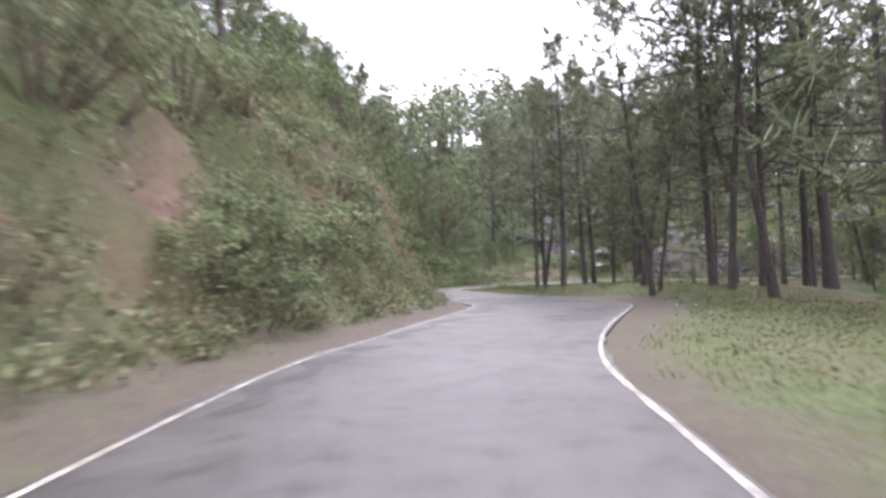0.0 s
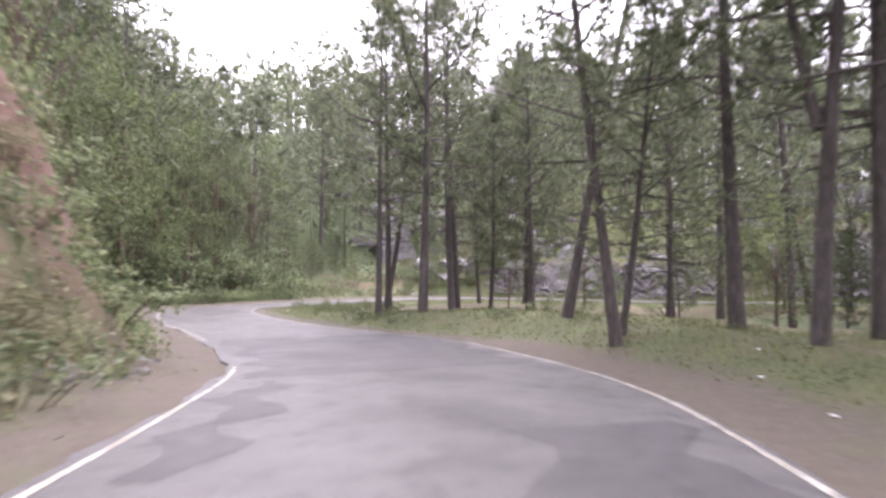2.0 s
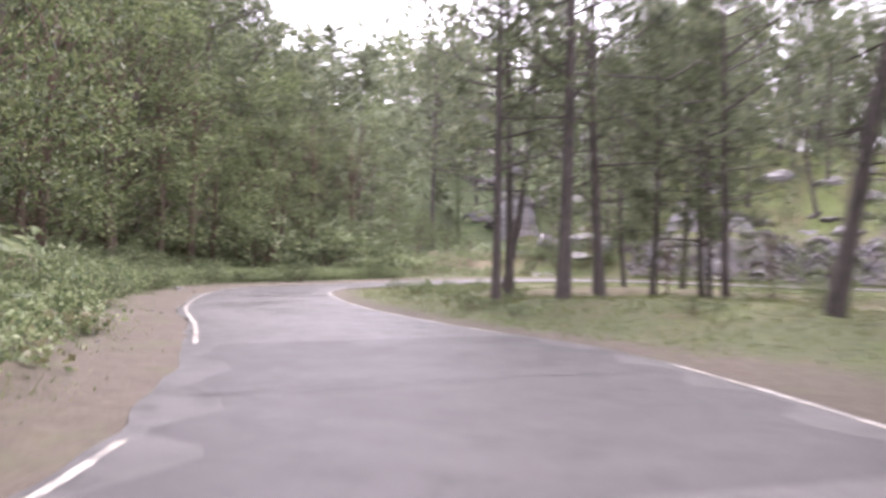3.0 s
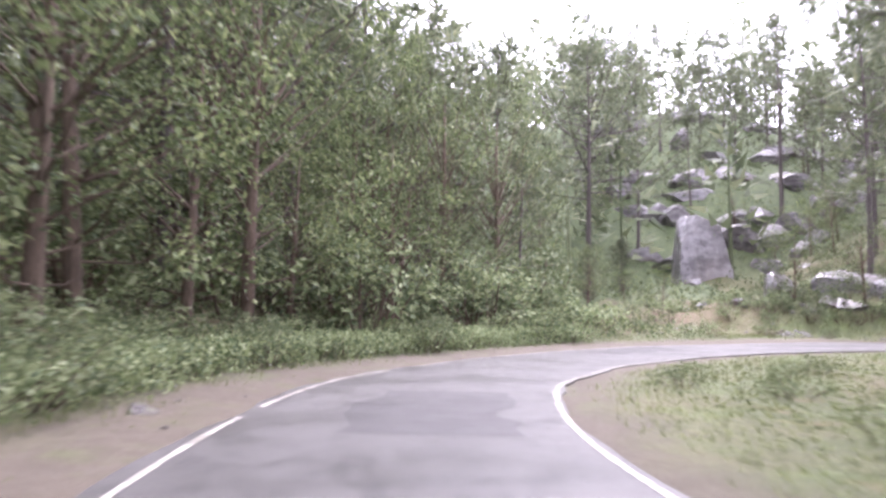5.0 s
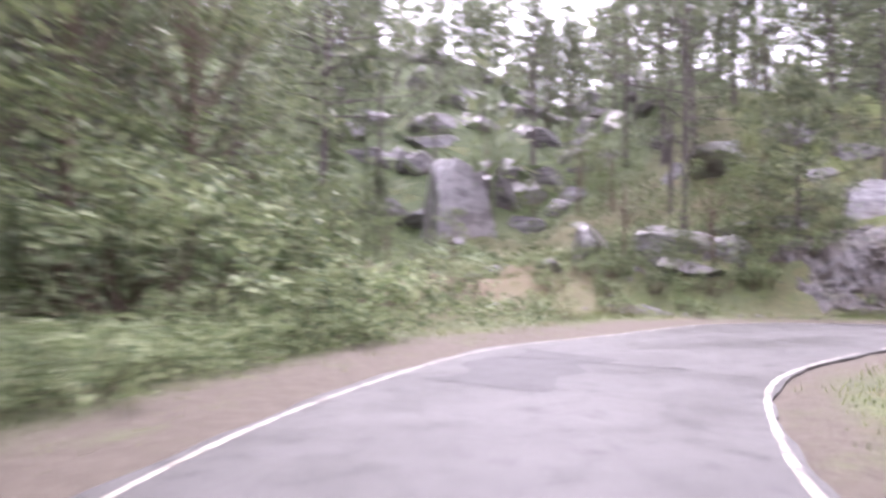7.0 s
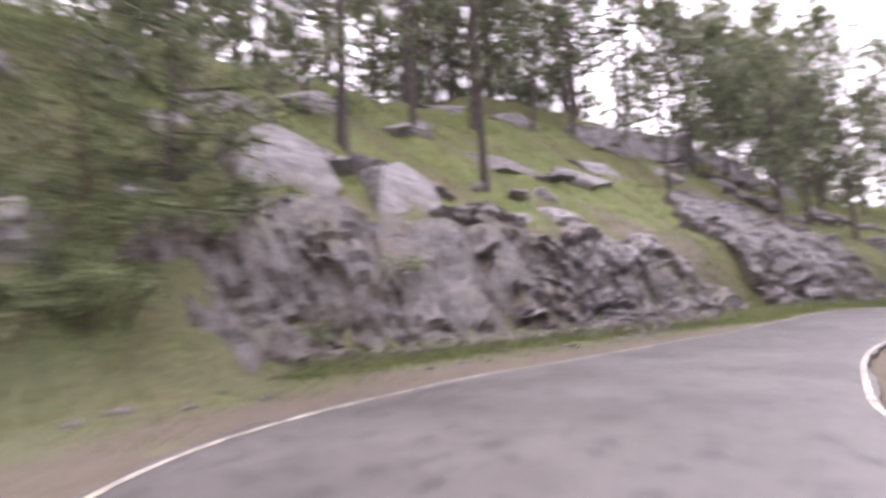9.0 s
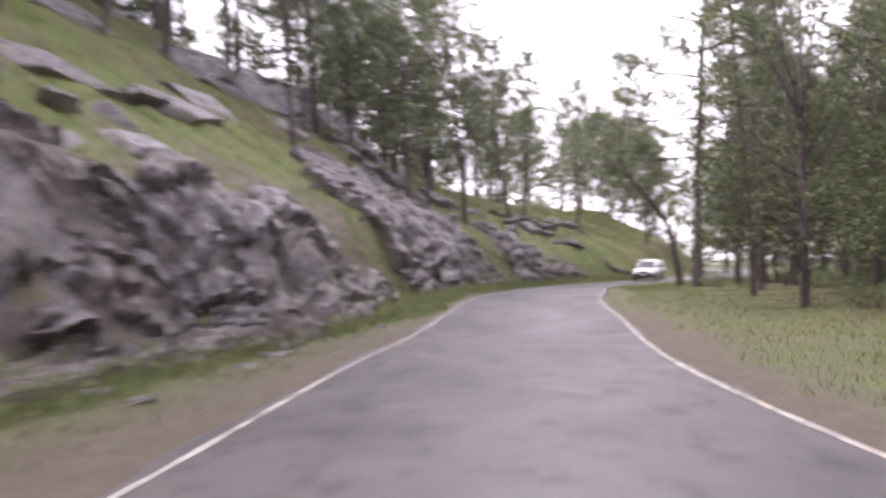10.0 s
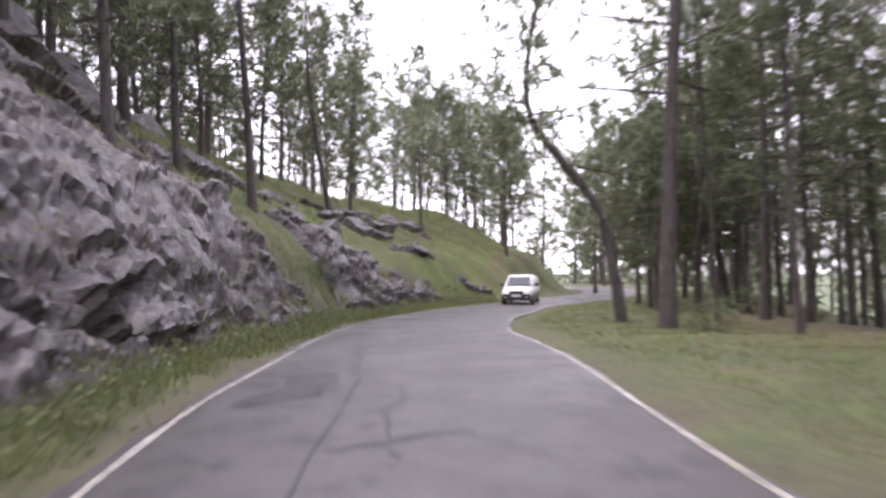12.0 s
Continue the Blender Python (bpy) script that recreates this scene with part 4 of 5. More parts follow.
far_woods()
build_grove()


# ---- rock ----
def fracture(a, u, size, seed, stretch=2.2):
    """Plates along slanting beds: each cell of a random division has its own height and tilt."""
    q = Vector(((a * 0.93 - u * 0.37) / (size * stretch) + seed, (a * 0.37 + u * 0.93) / size, seed))
    c = noise.voronoi(q)[1][0]
    return noise.cell(c * 31.7) - 0.5 + 0.8 * noise.noise_vector(c * 7.3).dot(q - c)


def face_sheet(name, s0, s1, reach, mat, amp, lift, mask, label, step=0.13, size=1.0, bulk=1.0):
    """A sheet of rock over the cut slope left of the road, between two stations; it dips under the ground where the mask is low."""
    i0, i1 = int(s0 * PER), int(s1 * PER)
    line = EDGE_L[i0:i1 + 1]
    seg = np.r_[0, np.cumsum(np.linalg.norm(np.diff(line, axis=0), axis=1))]
    n = int(seg[-1] / step)
    along = np.linspace(0, seg[-1], n)
    base = np.stack([np.interp(along, seg, line[:, k]) for k in (0, 1)], 1)
    st = np.interp(along, seg, np.arange(i0, i1 + 1) / PER)
    out = ((EDGE_L - EDGE_R) / (2 * HALF)[:, None])[i0:i1 + 1]
    nrm = np.stack([np.interp(along, seg, out[:, k]) for k in (0, 1)], 1)
    o = np.interp(st, BANK[:, 0], BANK[:, 1])
    m = int(reach / (step * 0.75))
    dd = np.linspace(-0.25, reach, m)
    xy = base[:, None, :] + nrm[:, None, :] * (o[:, None] + dd[None])[:, :, None]
    flat = xy.reshape(-1, 2)
    z = land(flat)[0]
    P = np.column_stack([flat, z]).reshape(n, m, 3)
    du = np.gradient(P, axis=0)
    dv = np.gradient(P, axis=1)
    N = np.cross(du, dv)
    N /= np.linalg.norm(N, axis=2)[..., None]
    N *= np.sign(N[..., 2:3])
    sh = Shape()
    for i in range(n):
        for k in range(m):
            p = P[i, k]
            u = dd[k] / reach
            h = dd[k] * 1.35
            wx = 0.25 * noise.noise(Vector((along[i] * 0.7, h * 0.7, 5.0)))
            smoothness = clamp01(1.6 * noise.noise(Vector((along[i] * 0.35, h * 0.5, 31.0))) + (h - 3.2) * 0.35)
            low = 1.0 - 0.75 * smoothness
            f = (bulk * max(-0.42, fracture(along[i] + wx, h, 2.3 * size, 5.1, 1.8)) + (0.46 * fracture(along[i] + wx, h + wx, 0.5 * size, 3.3, 4.8) + 0.48 * fracture(along[i], h + wx, 0.26 * size, 9.7, 3.6)
                 + 0.2 * fracture(along[i] + wx, h, 0.2 * size, 15.1, 2.4)) * low + 0.05 * noise.noise(Vector((along[i] * 4, h * 4, 0))))
            g = mask(st[i], u, p, along[i], h)
            w = (amp * max(f, -0.9) + lift) * g - (1 - g) * 0.45
            q = p + N[i, k] * w
            if k == 0:
                q[2] -= 0.4
            sh.v.append(Vector(q))
    for i in range(n - 1):
        for k in range(m - 1):
            a = i * m + k
            sh.f.append((a, a + m, a + m + 1, a + 1))
    ob = new(name, sh.mesh(name, mat))
    return tagged(ob, label, "rock face", kind="structure")


def clamp01(v):
    return max(0.0, min(1.0, v))


def rock_mask(s, u, p, a, h):
    n = noise.noise(Vector((p[0] * 0.28, p[1] * 0.28, 4.0))) + 0.5 * noise.noise(Vector((p[0] * 0.9, p[1] * 0.9, 1.0)))
    plate = fracture(a, h, 0.8, 21.0, 2.6)
    o = float(np.interp(s, BANK[:, 0], BANK[:, 1]))
    d = o + h / 1.35
    top = float(np.interp(s, *zip(*ROCK_TOP))) + 0.25 * n + 0.35 * plate
    bands = fracture(a, h, 0.9, 40.0, 4.6) + 0.25 * n - 0.2
    band = clamp01(bands * 12) * clamp01((9.0 - d) * 2) * clamp01((d - top - 0.5) * 4)
    foot = clamp01((d - o - 0.15 - 0.3 * n - 0.25 * plate) * 5)
    if s < 22.9:
        low = 3.7 + 0.4 * clamp01((s - 21) / 3)
        return max(clamp01((top - d) * 5) * clamp01((d - low) * 5), band * clamp01((s - 22.4) * 3)) * clamp01((s - 20.9) * 1.6)
    return max(clamp01((top - d) * 5), band) * foot


def earth_mask(s, u, p, a, h):
    n = noise.noise(Vector((p[0] * 0.35, p[1] * 0.35, p[2] * 0.35 + 8))) + 0.5 * noise.noise(Vector((p[0] * 1.1, p[1] * 1.1, p[2] * 1.1)))
    return clamp01(1 - float(slip(p[0], p[1]))) * clamp01(0.35 + 1.9 * n + 0.6 * clamp01((s - 6.3) / 1.2)) * clamp01((1 - u) * 4)


face_sheet("rock_face", 20.9, 32.4, 7.8, ROCK, 0.37, 0.44, rock_mask, "grey fractured rock cutting with grass on its ledges", 0.08, bulk=0.5)
face_sheet("earth_face", 20.1, 24.0, 3.2, EARTHY, 0.15, 0.32,
           lambda s, u, p, a, h: clamp01(2.3 + 1.1 * noise.noise(Vector((p[0] * 0.5, p[1] * 0.5, p[2] * 0.5 + 3))) + 0.8 * fracture(a, h, 0.7, 3.0)) * clamp01((0.98 - u) * 8) * clamp01((23.9 - s) * 2.5) * clamp01((s - 20.2) * 1.1) * clamp01((u - 0.02) * 20),
           "brown broken rock and earth of the lower cutting", 0.11, 0.6)
face_sheet("earth_face", 17.8, 21.2, 4.6, EARTHY, 0.22, 0.0, lambda s, u, p, a, h: clamp01(0.2 + 1.7 * noise.noise(Vector((p[0] * 0.6, p[1] * 0.6, 2.0)))) * clamp01((1 - u) * 3), "brown earthy bank with stones beside the bend", 0.18)
face_sheet("earth_face", 2.4, 9.4, 5.0, EARTHY, 0.3, 0.02, earth_mask, "reddish earth and broken rock of the roadside bank", 0.2)


def boulder_mesh(seed, mat, flatness=0.7, cuts=18, rough=0.035, fine=4):
    """A boulder: a ball cut by random planes, with a rough skin."""
    r = random.Random(seed)
    bm = bmesh.new()
    bmesh.ops.create_icosphere(bm, subdivisions=fine, radius=1.0)
    planes = [(rand_dir(r), r.uniform(0.42, 0.8)) for _ in range(cuts)]
    for v in bm.verts:
        p = v.co.copy()
        for nrm, h in planes:
            e = p.dot(nrm) - h
            if e > 0:
                p -= nrm * e
        p += p.normalized() * rough * (noise.fractal(p * 2.2 + Vector((seed, 0, 0)), 0.9, 2.1, 5))
        p.z *= flatness
        v.co = p
    return bm_mesh("boulder", bm, mat)


BOULDERS = [boulder_mesh(k, m, fl) for k, m, fl in ((1, ROCK, 0.75), (2, PALE, 0.7), (3, PALE, 0.45), (4, ROCK, 0.55), (5, PALE, 0.9), (6, EARTHY, 0.6))]
STONES = [boulder_mesh(k + 20, m, 0.65, fine=2) for k, m in enumerate((ROCK, PALE, PALE, ROCK, PALE, EARTHY))]


def boulder(k, x, y, size, sink=0.25, turn=None, tilt=(0, 0), label="weathered grey boulder bedded in the grassy slope", name="boulder"):
    ob = new(name, BOULDERS[k] if name == "boulder" else STONES[k])
    r = rng.uniform(0, 360) if turn is None else turn
    sx, sy, sz = (size, size, size) if isinstance(size, (int, float)) else size
    ob.matrix_basis = pose(x, y, height(x, y) + sz * (0.1 - sink) * 0.6, tilt[0], tilt[1], r)
    ob.scale = (sx, sy, sz)
    return tagged(ob, label, "boulder" if name == "boulder" else "stone", "boulders on the slope" if name == "boulder" else "loose stones")


# Boulders and slabs above the bend and the cutting.
def slab_mesh():
    """A tall slab with one broad flat face."""
    bm = bmesh.new()
    bmesh.ops.create_icosphere(bm, subdivisions=5, radius=1.0)
    planes = [(Vector((0.05, -1, 0.3)).normalized(), 0.28), (Vector((-1, 0.1, 0.15)).normalized(), 0.62), (Vector((1, -0.1, 0.4)).normalized(), 0.66),
              (Vector((0.2, 0, 1)).normalized(), 0.74), (Vector((-0.6, -0.2, 0.8)).normalized(), 0.72), (Vector((0.7, -0.4, -0.4)).normalized(), 0.62)]
    for v in bm.verts:
        p = v.co.copy() * 1.15
        for nrm, h in planes:
            e = p.dot(nrm) - h
            if e > 0:
                p -= nrm * e
        v.co = p + p.normalized() * 0.03 * noise.fractal(p * 3.0, 0.9, 2.1, 5)
    return bm_mesh("boulder", bm, PALE)


BOULDERS.append(slab_mesh())
boulder(6, 15.9, 84.4, (3.2, 2.4, 6.2), 0.12, 4, (0, 0), "tall pale rock slab standing on the hillside")
boulder(1, 21.6, 86.8, (2.6, 2.2, 2.2), 0.5)
boulder(0, 15.8, 69.4, (1.9, 1.6, 2.3), 0.1, 40, (0, 10), "dark pointed boulder among bushes beside the bend")
boulder(1, 18.6, 68.2, (2.5, 2.1, 2.3), 0.25, 20, (0, 0), "large grey boulder with a pale flat top beside the bend")
boulder(3, 21.5, 67.5, (1.6, 1.5, 1.3), 0.2)
for k, x, y, sz in ((3, 10.8, 71.2, 0.8), (1, 11.6, 70.6, 0.6), (0, 12.8, 68.6, 0.7), (3, 14.2, 67.6, 0.7), (1, 27.0, 89.0, 2.0), (2, 30.0, 82.0, 1.8), (1, 26.5, 76.5, 1.5),
                    (2, 34.5, 75.5, 2.0), (2, 18.5, 79.5, 1.2), (1, 14.5, 82.0, 1.1), (3, 22.5, 80.0, 1.3)):
    boulder(k, x, y, sz, 0.6)
boulder(6, 24.7, 63.3, (2.1, 1.5, 1.75), 0.2, -34, (-8, 4), "large smooth grey rock slab on the grassy slope")
boulder(6, 27.2, 61.0, (1.75, 1.3, 1.35), 0.3, -38, (-10, 14), "large smooth grey rock slab on the grassy slope")
boulder(6, 19.5, 65.2, (1.5, 1.1, 1.2), 0.3, 20, (-12, 0))
boulder(3, 17.0, 65.2, (1.5, 1.2, 1.5), 0.4, 100)
for x, y, sc in ((15.0, 64.9, 0.8), (16.2, 63.9, 0.75), (17.4, 63.8, 0.85), (18.5, 63.7, 0.7), (19.7, 63.5, 0.8), (20.8, 63.1, 0.7), (13.9, 66.0, 0.9), (15.6, 66.9, 1.0)):
    stand(BUSHES[int(x * 10) % 3], x, y, sc)
def bedded(k, x, y, length, width, thick, spin, proud=0.25, label="pale smooth rock slab bedded in the grassy slope"):
    """A flat slab lying along the slope; spin turns it from the level line down the slope."""
    e = 0.6
    nrm = Vector((height(x - e, y) - height(x + e, y), height(x, y - e) - height(x, y + e), 2 * e)).normalized()
    level = Vector((0, 0, 1)).cross(nrm).normalized()
    across = nrm.cross(level)
    a = radians(spin)
    t = level * math.cos(a) + across * math.sin(a)
    m = Matrix((t, nrm.cross(t), nrm)).transposed().to_4x4()
    m.translation = Vector((x, y, height(x, y))) + nrm * thick * (proud - 0.72)
    ob = new("boulder", SLABS[k % len(SLABS)])
    ob.matrix_basis = m @ Matrix.Diagonal((length / 1.4, width / 1.3, thick * 1.5, 1))
    return tagged(ob, label, "boulder", "boulders on the slope")


SLABS = [boulder_mesh(70 + k, PALE if k % 3 else ROCK, 1.0, 11, 0.02) for k in range(5)]
for k, (x, y, ln, wd, th, sp) in enumerate((
        (36.6, 59.2, 3.0, 1.2, 0.5, -16), (38.5, 56.2, 3.4, 1.3, 0.6, -20), (42.1, 61.8, 3.2, 1.2, 0.5, -12), (42.9, 58.3, 3.0, 1.1, 0.5, -18), (32.7, 65.6, 3.6, 1.5, 0.6, -8),
        (29.6, 67.0, 3.0, 1.4, 0.6, -4), (32.7, 57.0, 2.6, 1.2, 0.7, -10), (31.0, 58.3, 1.8, 0.9, 0.5, -20), (34.6, 57.3, 1.6, 0.8, 0.5, 0), (35.2, 62.4, 2.4, 1.0, 0.5, -14),
        (50.6, 47.8, 3.4, 1.3, 0.6, -25), (46.4, 51.4, 2.8, 1.1, 0.5, -22), (40.7, 55.2, 3.0, 1.2, 0.6, -20), (45.8, 53.4, 3.0, 1.2, 0.5, -15), (48.6, 50.4, 3.0, 1.2, 0.6, -25),
        (27.9, 63.6, 1.8, 0.9, 0.5, -10), (22.6, 65.6, 2.6, 1.4, 0.7, -4), (26.2, 67.4, 3.0, 1.6, 0.7, -6), (38.8, 62.6, 2.2, 0.9, 0.4, -10), (53.8, 44.6, 2.6, 1.0, 0.5, -28))):
    bedded(k, x, y, ln, wd, th, sp)
r6 = random.Random(6)
for k in range(60):
    x, y = r6.uniform(12, 42), r6.uniform(87, 114)
    bedded(k, x, y, r6.uniform(2.0, 6.0), r6.uniform(1.2, 2.8), r6.uniform(0.7, 1.7), r6.uniform(-20, 10), 0.45, "pale weathered rock ledge on the hillside")
for k, x, y, ln, wd, th in ((0, 49.5, 51.6, 4.2, 2.4, 1.5), (3, 52.6, 49.0, 4.0, 2.2, 1.4), (0, 55.4, 46.8, 3.8, 2.0, 1.3), (3, 58.4, 43.8, 3.4, 1.8, 1.1), (0, 46.2, 54.6, 3.6, 2.0, 1.2), (3, 61.0, 40.6, 2.6, 1.4, 0.8),
                            (0, 57.4, 36.4, 1.9, 0.9, 0.6), (3, 60.4, 32.6, 1.6, 0.8, 0.5)):
    bedded(k, x, y, ln, wd, th, -14, 0.35, "dark grey weathered boulder on the wooded ridge")
for k, x, y, size in ((4, 29.5, 71.5, (3.2, 2.4, 3.0)), (1, 26.0, 73.0, (2.7, 2.1, 2.1))):
    boulder(k, x, y, size, 0.42)
# Broken stones at the foot of the cutting, the rubble heap, loose stones on the verge.
r5 = random.Random(5)
for _ in range(46):
    i = r5.randint(int(20 * PER), int(30.5 * PER))
    p = EDGE_L[i] + (EDGE_L[i] - EDGE_R[i]) / (2 * HALF[i]) * r5.uniform(1.1, 2.1)
    boulder(r5.choice((0, 3, 5)), p[0], p[1], r5.uniform(0.1, 0.34), 0.3, label="broken grey stone at the foot of the rock cutting", name="stone")
for _ in range(34):
    boulder(r5.choice((5, 5, 1)), 13.6 + r5.gauss(0, 0.8), 63.4 + r5.gauss(0, 0.45), r5.uniform(0.08, 0.3), 0.2, label="pale broken stone of a small rubble heap", name="stone")
for _ in range(40):
    i = r5.randint(int(5 * PER), int(13 * PER))
    p = EDGE_L[i] + (EDGE_L[i] - EDGE_R[i]) / (2 * HALF[i]) * r5.uniform(0.5, 1.8)
    boulder(r5.choice((5, 3, 5)), p[0], p[1], r5.uniform(0.03, 0.1), 0.3, label="small loose stone on the earthy verge", name="stone")
boulder(5, -4.75, 37.7, 0.28, 0.1, label="reddish stone lying on the earthy verge", name="stone")


# ---- undergrowth and grass ----
def scatter(seed, count, box, test):
    """Random points of the ground that pass the test on distance, side and station: x, y, z."""
    g = np.random.RandomState(seed)
    xy = np.column_stack([g.uniform(box[0], box[1], count), g.uniform(box[2], box[3], count)])
    z, d, side, s = land(xy)
    keep = test(d, side, s, xy[:, 0], xy[:, 1])
    return np.column_stack([xy, z])[keep]


def leaf_cover(name, pts, mat, per, size, rise, label, seed):
    """Low leaves in small clumps, as one mesh."""
    g = np.random.RandomState(seed)
    n = len(pts) * per
    c = np.repeat(pts, per, 0) + np.column_stack([g.normal(0, 0.16, n), g.normal(0, 0.16, n), g.uniform(0.02, rise, n)])
    way = g.normal(0, 1, (n, 3)) + [0, 0, 0.4]
    way /= np.linalg.norm(way, axis=1)[:, None]
    side = np.cross(way, g.normal(0, 1, (n, 3)))
    side /= np.linalg.norm(side, axis=1)[:, None]
    L = (size * g.uniform(0.6, 1.4, n))[:, None]
    up = np.cross(way, side)
    mid = c + way * L * 0.5 + up * L * 0.12
    v = np.stack([c, mid + side * L * 0.32, c + way * L, mid - side * L * 0.32], 1).reshape(-1, 3)
    k = np.arange(n)[:, None] * 4
    f = np.concatenate([k + [0, 1, 2], k + [0, 2, 3]])
    me = bpy.data.meshes.new(name)
    me.from_pydata(v.tolist(), [], f.tolist())
    me.materials.append(mat)
    tagged(new(name, me), label, "undergrowth", kind="stuff")


def grass_cover(name, pts, mat, per, tall, label, seed):
    g = np.random.RandomState(seed)
    n = len(pts) * per
    c = np.repeat(pts, per, 0) + np.column_stack([g.normal(0, 0.15, n), g.normal(0, 0.15, n), np.full(n, -0.03)])
    a = g.uniform(0, 6.3, n)
    h = tall * g.uniform(0.4, 1.3, n)
    w = 0.007 + 0.008 * g.uniform(0, 1, n)
    lean = g.normal(0, 0.35, (n, 2)) * h[:, None]
    side = np.column_stack([np.cos(a), np.sin(a), np.zeros(n)]) * w[:, None]
    tip = c + np.column_stack([lean, h])
    v = np.stack([c - side, c + side, tip], 1).reshape(-1, 3)
    f = np.arange(n * 3).reshape(-1, 3)
    me = bpy.data.meshes.new(name)
    me.from_pydata(v.tolist(), [], f.tolist())
    me.materials.append(mat)
    tagged(new(name, me), label, "grass", kind="stuff")


bank = scatter(1, 42000, (-14, 3, -14, 26), lambda d, sd, s, x, y: (sd > 0) & (slip(x, y) < 0.65) & (d > 1.5 + 0.5 * wobble(x, y, 1.1)) & (d < 9) & (s < 10) & (wobble(x, y, 0.75) + 0.5 * wobble(x, y, 2.0) < 0.5 - 0.35 * smooth(6.3, 8, s)))
leaf_cover("undergrowth", bank[:3800], SHRUB, 6, 0.13, 0.45, "green creepers and weeds covering the bank", 1)
leaf_cover("undergrowth", bank[3800:8600], SCRUB, 6, 0.12, 0.4, "yellowish dry weeds covering the bank", 2)
wood = scatter(2, 30000, (-16, 12, 20, 74), lambda d, sd, s, x, y: (sd > 0) & (d > 2.2 + 0.4 * wobble(x, y, 1.3)) & (d < 12) & (s > 9.8) & (s < 18.6))
leaf_cover("undergrowth", wood[:4500], SHRUB, 6, 0.13, 0.5, "lush green weeds along the wooded verge", 3)
weeds = scatter(12, 60000, (-9, 8, 16, 62), lambda d, sd, s, x, y: (sd > 0) & (d > 1.75 + 0.3 * wobble(x, y, 1.1)) & (d < 3.7) & (s > 8.4) & (s < 17))
leaf_cover("undergrowth", weeds[:4600], SHRUB, 8, 0.085, 0.62, "dense band of leafy green weeds along the verge", 11)
hill = scatter(7, 30000, (8, 50, 64, 116), lambda d, sd, s, x, y: (sd > 0) & (d > 7) & (s > 17.8) & (wobble(x, y, 0.5) > -0.35))
leaf_cover("undergrowth", hill[:3200], SHRUB, 4, 0.24, 0.6, "green weeds and low bushes on the rocky hillside", 8)
verge = scatter(3, 150000, (-10, 62, -10, 66), lambda d, sd, s, x, y: ((sd < 0) & (d > 0.75 + 0.35 * wobble(x, y, 1.4) + 1.9 * ((s > 5.2) & (s < 8.8))) & (d < 7)) | ((sd > 0) & (s > 19.8) & (d > 0.6 + 0.2 * wobble(x, y, 1.5)) & (d < 1.9)))
grass_cover("grass", verge[:25000], GRASS, 4, 0.11, "short green and yellow roadside grass", 4)
slope = scatter(4, 110000, (10, 75, 16, 76), lambda d, sd, s, x, y: (sd > 0) & (s > 15.5) & (d > np.where(s > 20.3, np.interp(s, BANK[:, 0], BANK[:, 1] + BANK[:, 3]) - 0.3, 2.0)) & (d < 14) & (wobble(x, y, 1.2) > -0.5))
grass_cover("grass", slope[:18000], GRASS, 4, 0.2, "green and yellow grass on the rocky slope", 5)
rock_verge = scatter(8, 300000, (14, 62, 22, 64), lambda d, sd, s, x, y: (sd > 0) & (s > 20.5) & (d > np.interp(s, [20, 23, 24.5], [1.5, 1.2, 0.3]) + 0.2 * wobble(x, y, 1.5)) & (d < 2.6))
grass_cover("grass", rock_verge[:8000], GRASS, 5, 0.24, "green grass and weeds at the foot of the rock", 9)
leaf_cover("undergrowth", rock_verge[8000:11000], GRASSY, 6, 0.075, 0.3, "leafy green weeds at the foot of the rock", 10)
left_verge = scatter(5, 40000, (-9, 14, -10, 66), lambda d, sd, s, x, y: (sd > 0) & (s < 19.8) & (d > 1.5 + 0.4 * wobble(x, y, 0.9)) & (d < 4.6))
grass_cover("grass", left_verge[:9000], GRASS, 3, 0.14, "thin grass and weeds along the earthy verge", 6)


near = scatter(15, 90000, (-8, 10, -12, 66), lambda d, sd, s, x, y: (sd > 0) & (s < 19.8) & (d > 0.9) & (d < 1.9) & (wobble(x, y, 1.7) + 0.6 * wobble(x, y, 4.1) > 0.25))
grass_cover("grass", near[:4200], GRASS, 5, 0.05, "sparse low grass tufts on the earthy verge", 15)
leaf_cover("undergrowth", near[4200:4900], SHRUB, 5, 0.06, 0.08, "small flat weeds on the earthy verge", 16)
inner = scatter(16, 90000, (0, 12, -6, 52), lambda d, sd, s, x, y: (sd < 0) & (s < 17) & (d > 1.6) & (d < 7) & (wobble(x, y, 0.9) + 0.6 * wobble(x, y, 2.1) > -0.1))
leaf_cover("undergrowth", inner[:1400], GRASSY, 6, 0.06, 0.14, "low green weeds among the grass inside the bend", 17)


# ---- the oncoming car ----
WHITE = mat_plain("white_car_paint", (0.72, 0.72, 0.72), 0.3, 0.0, 0.6)
BLACK = mat_plain("black_plastic", (0.02, 0.02, 0.022), 0.5)
RUBBER = mat_plain("tyre_rubber", (0.02, 0.02, 0.02), 0.8)
METAL = mat_plain("wheel_alloy", (0.5, 0.5, 0.52), 0.35, 0.9)
LAMP = mat_plain("headlight_lens", (0.75, 0.77, 0.8), 0.15, 0.3)
GLASS = mat_plain("tinted_window_glass", (0.03, 0.035, 0.04), 0.08)
PLATE = mat_plain("number_plate", (0.7, 0.7, 0.66), 0.4)


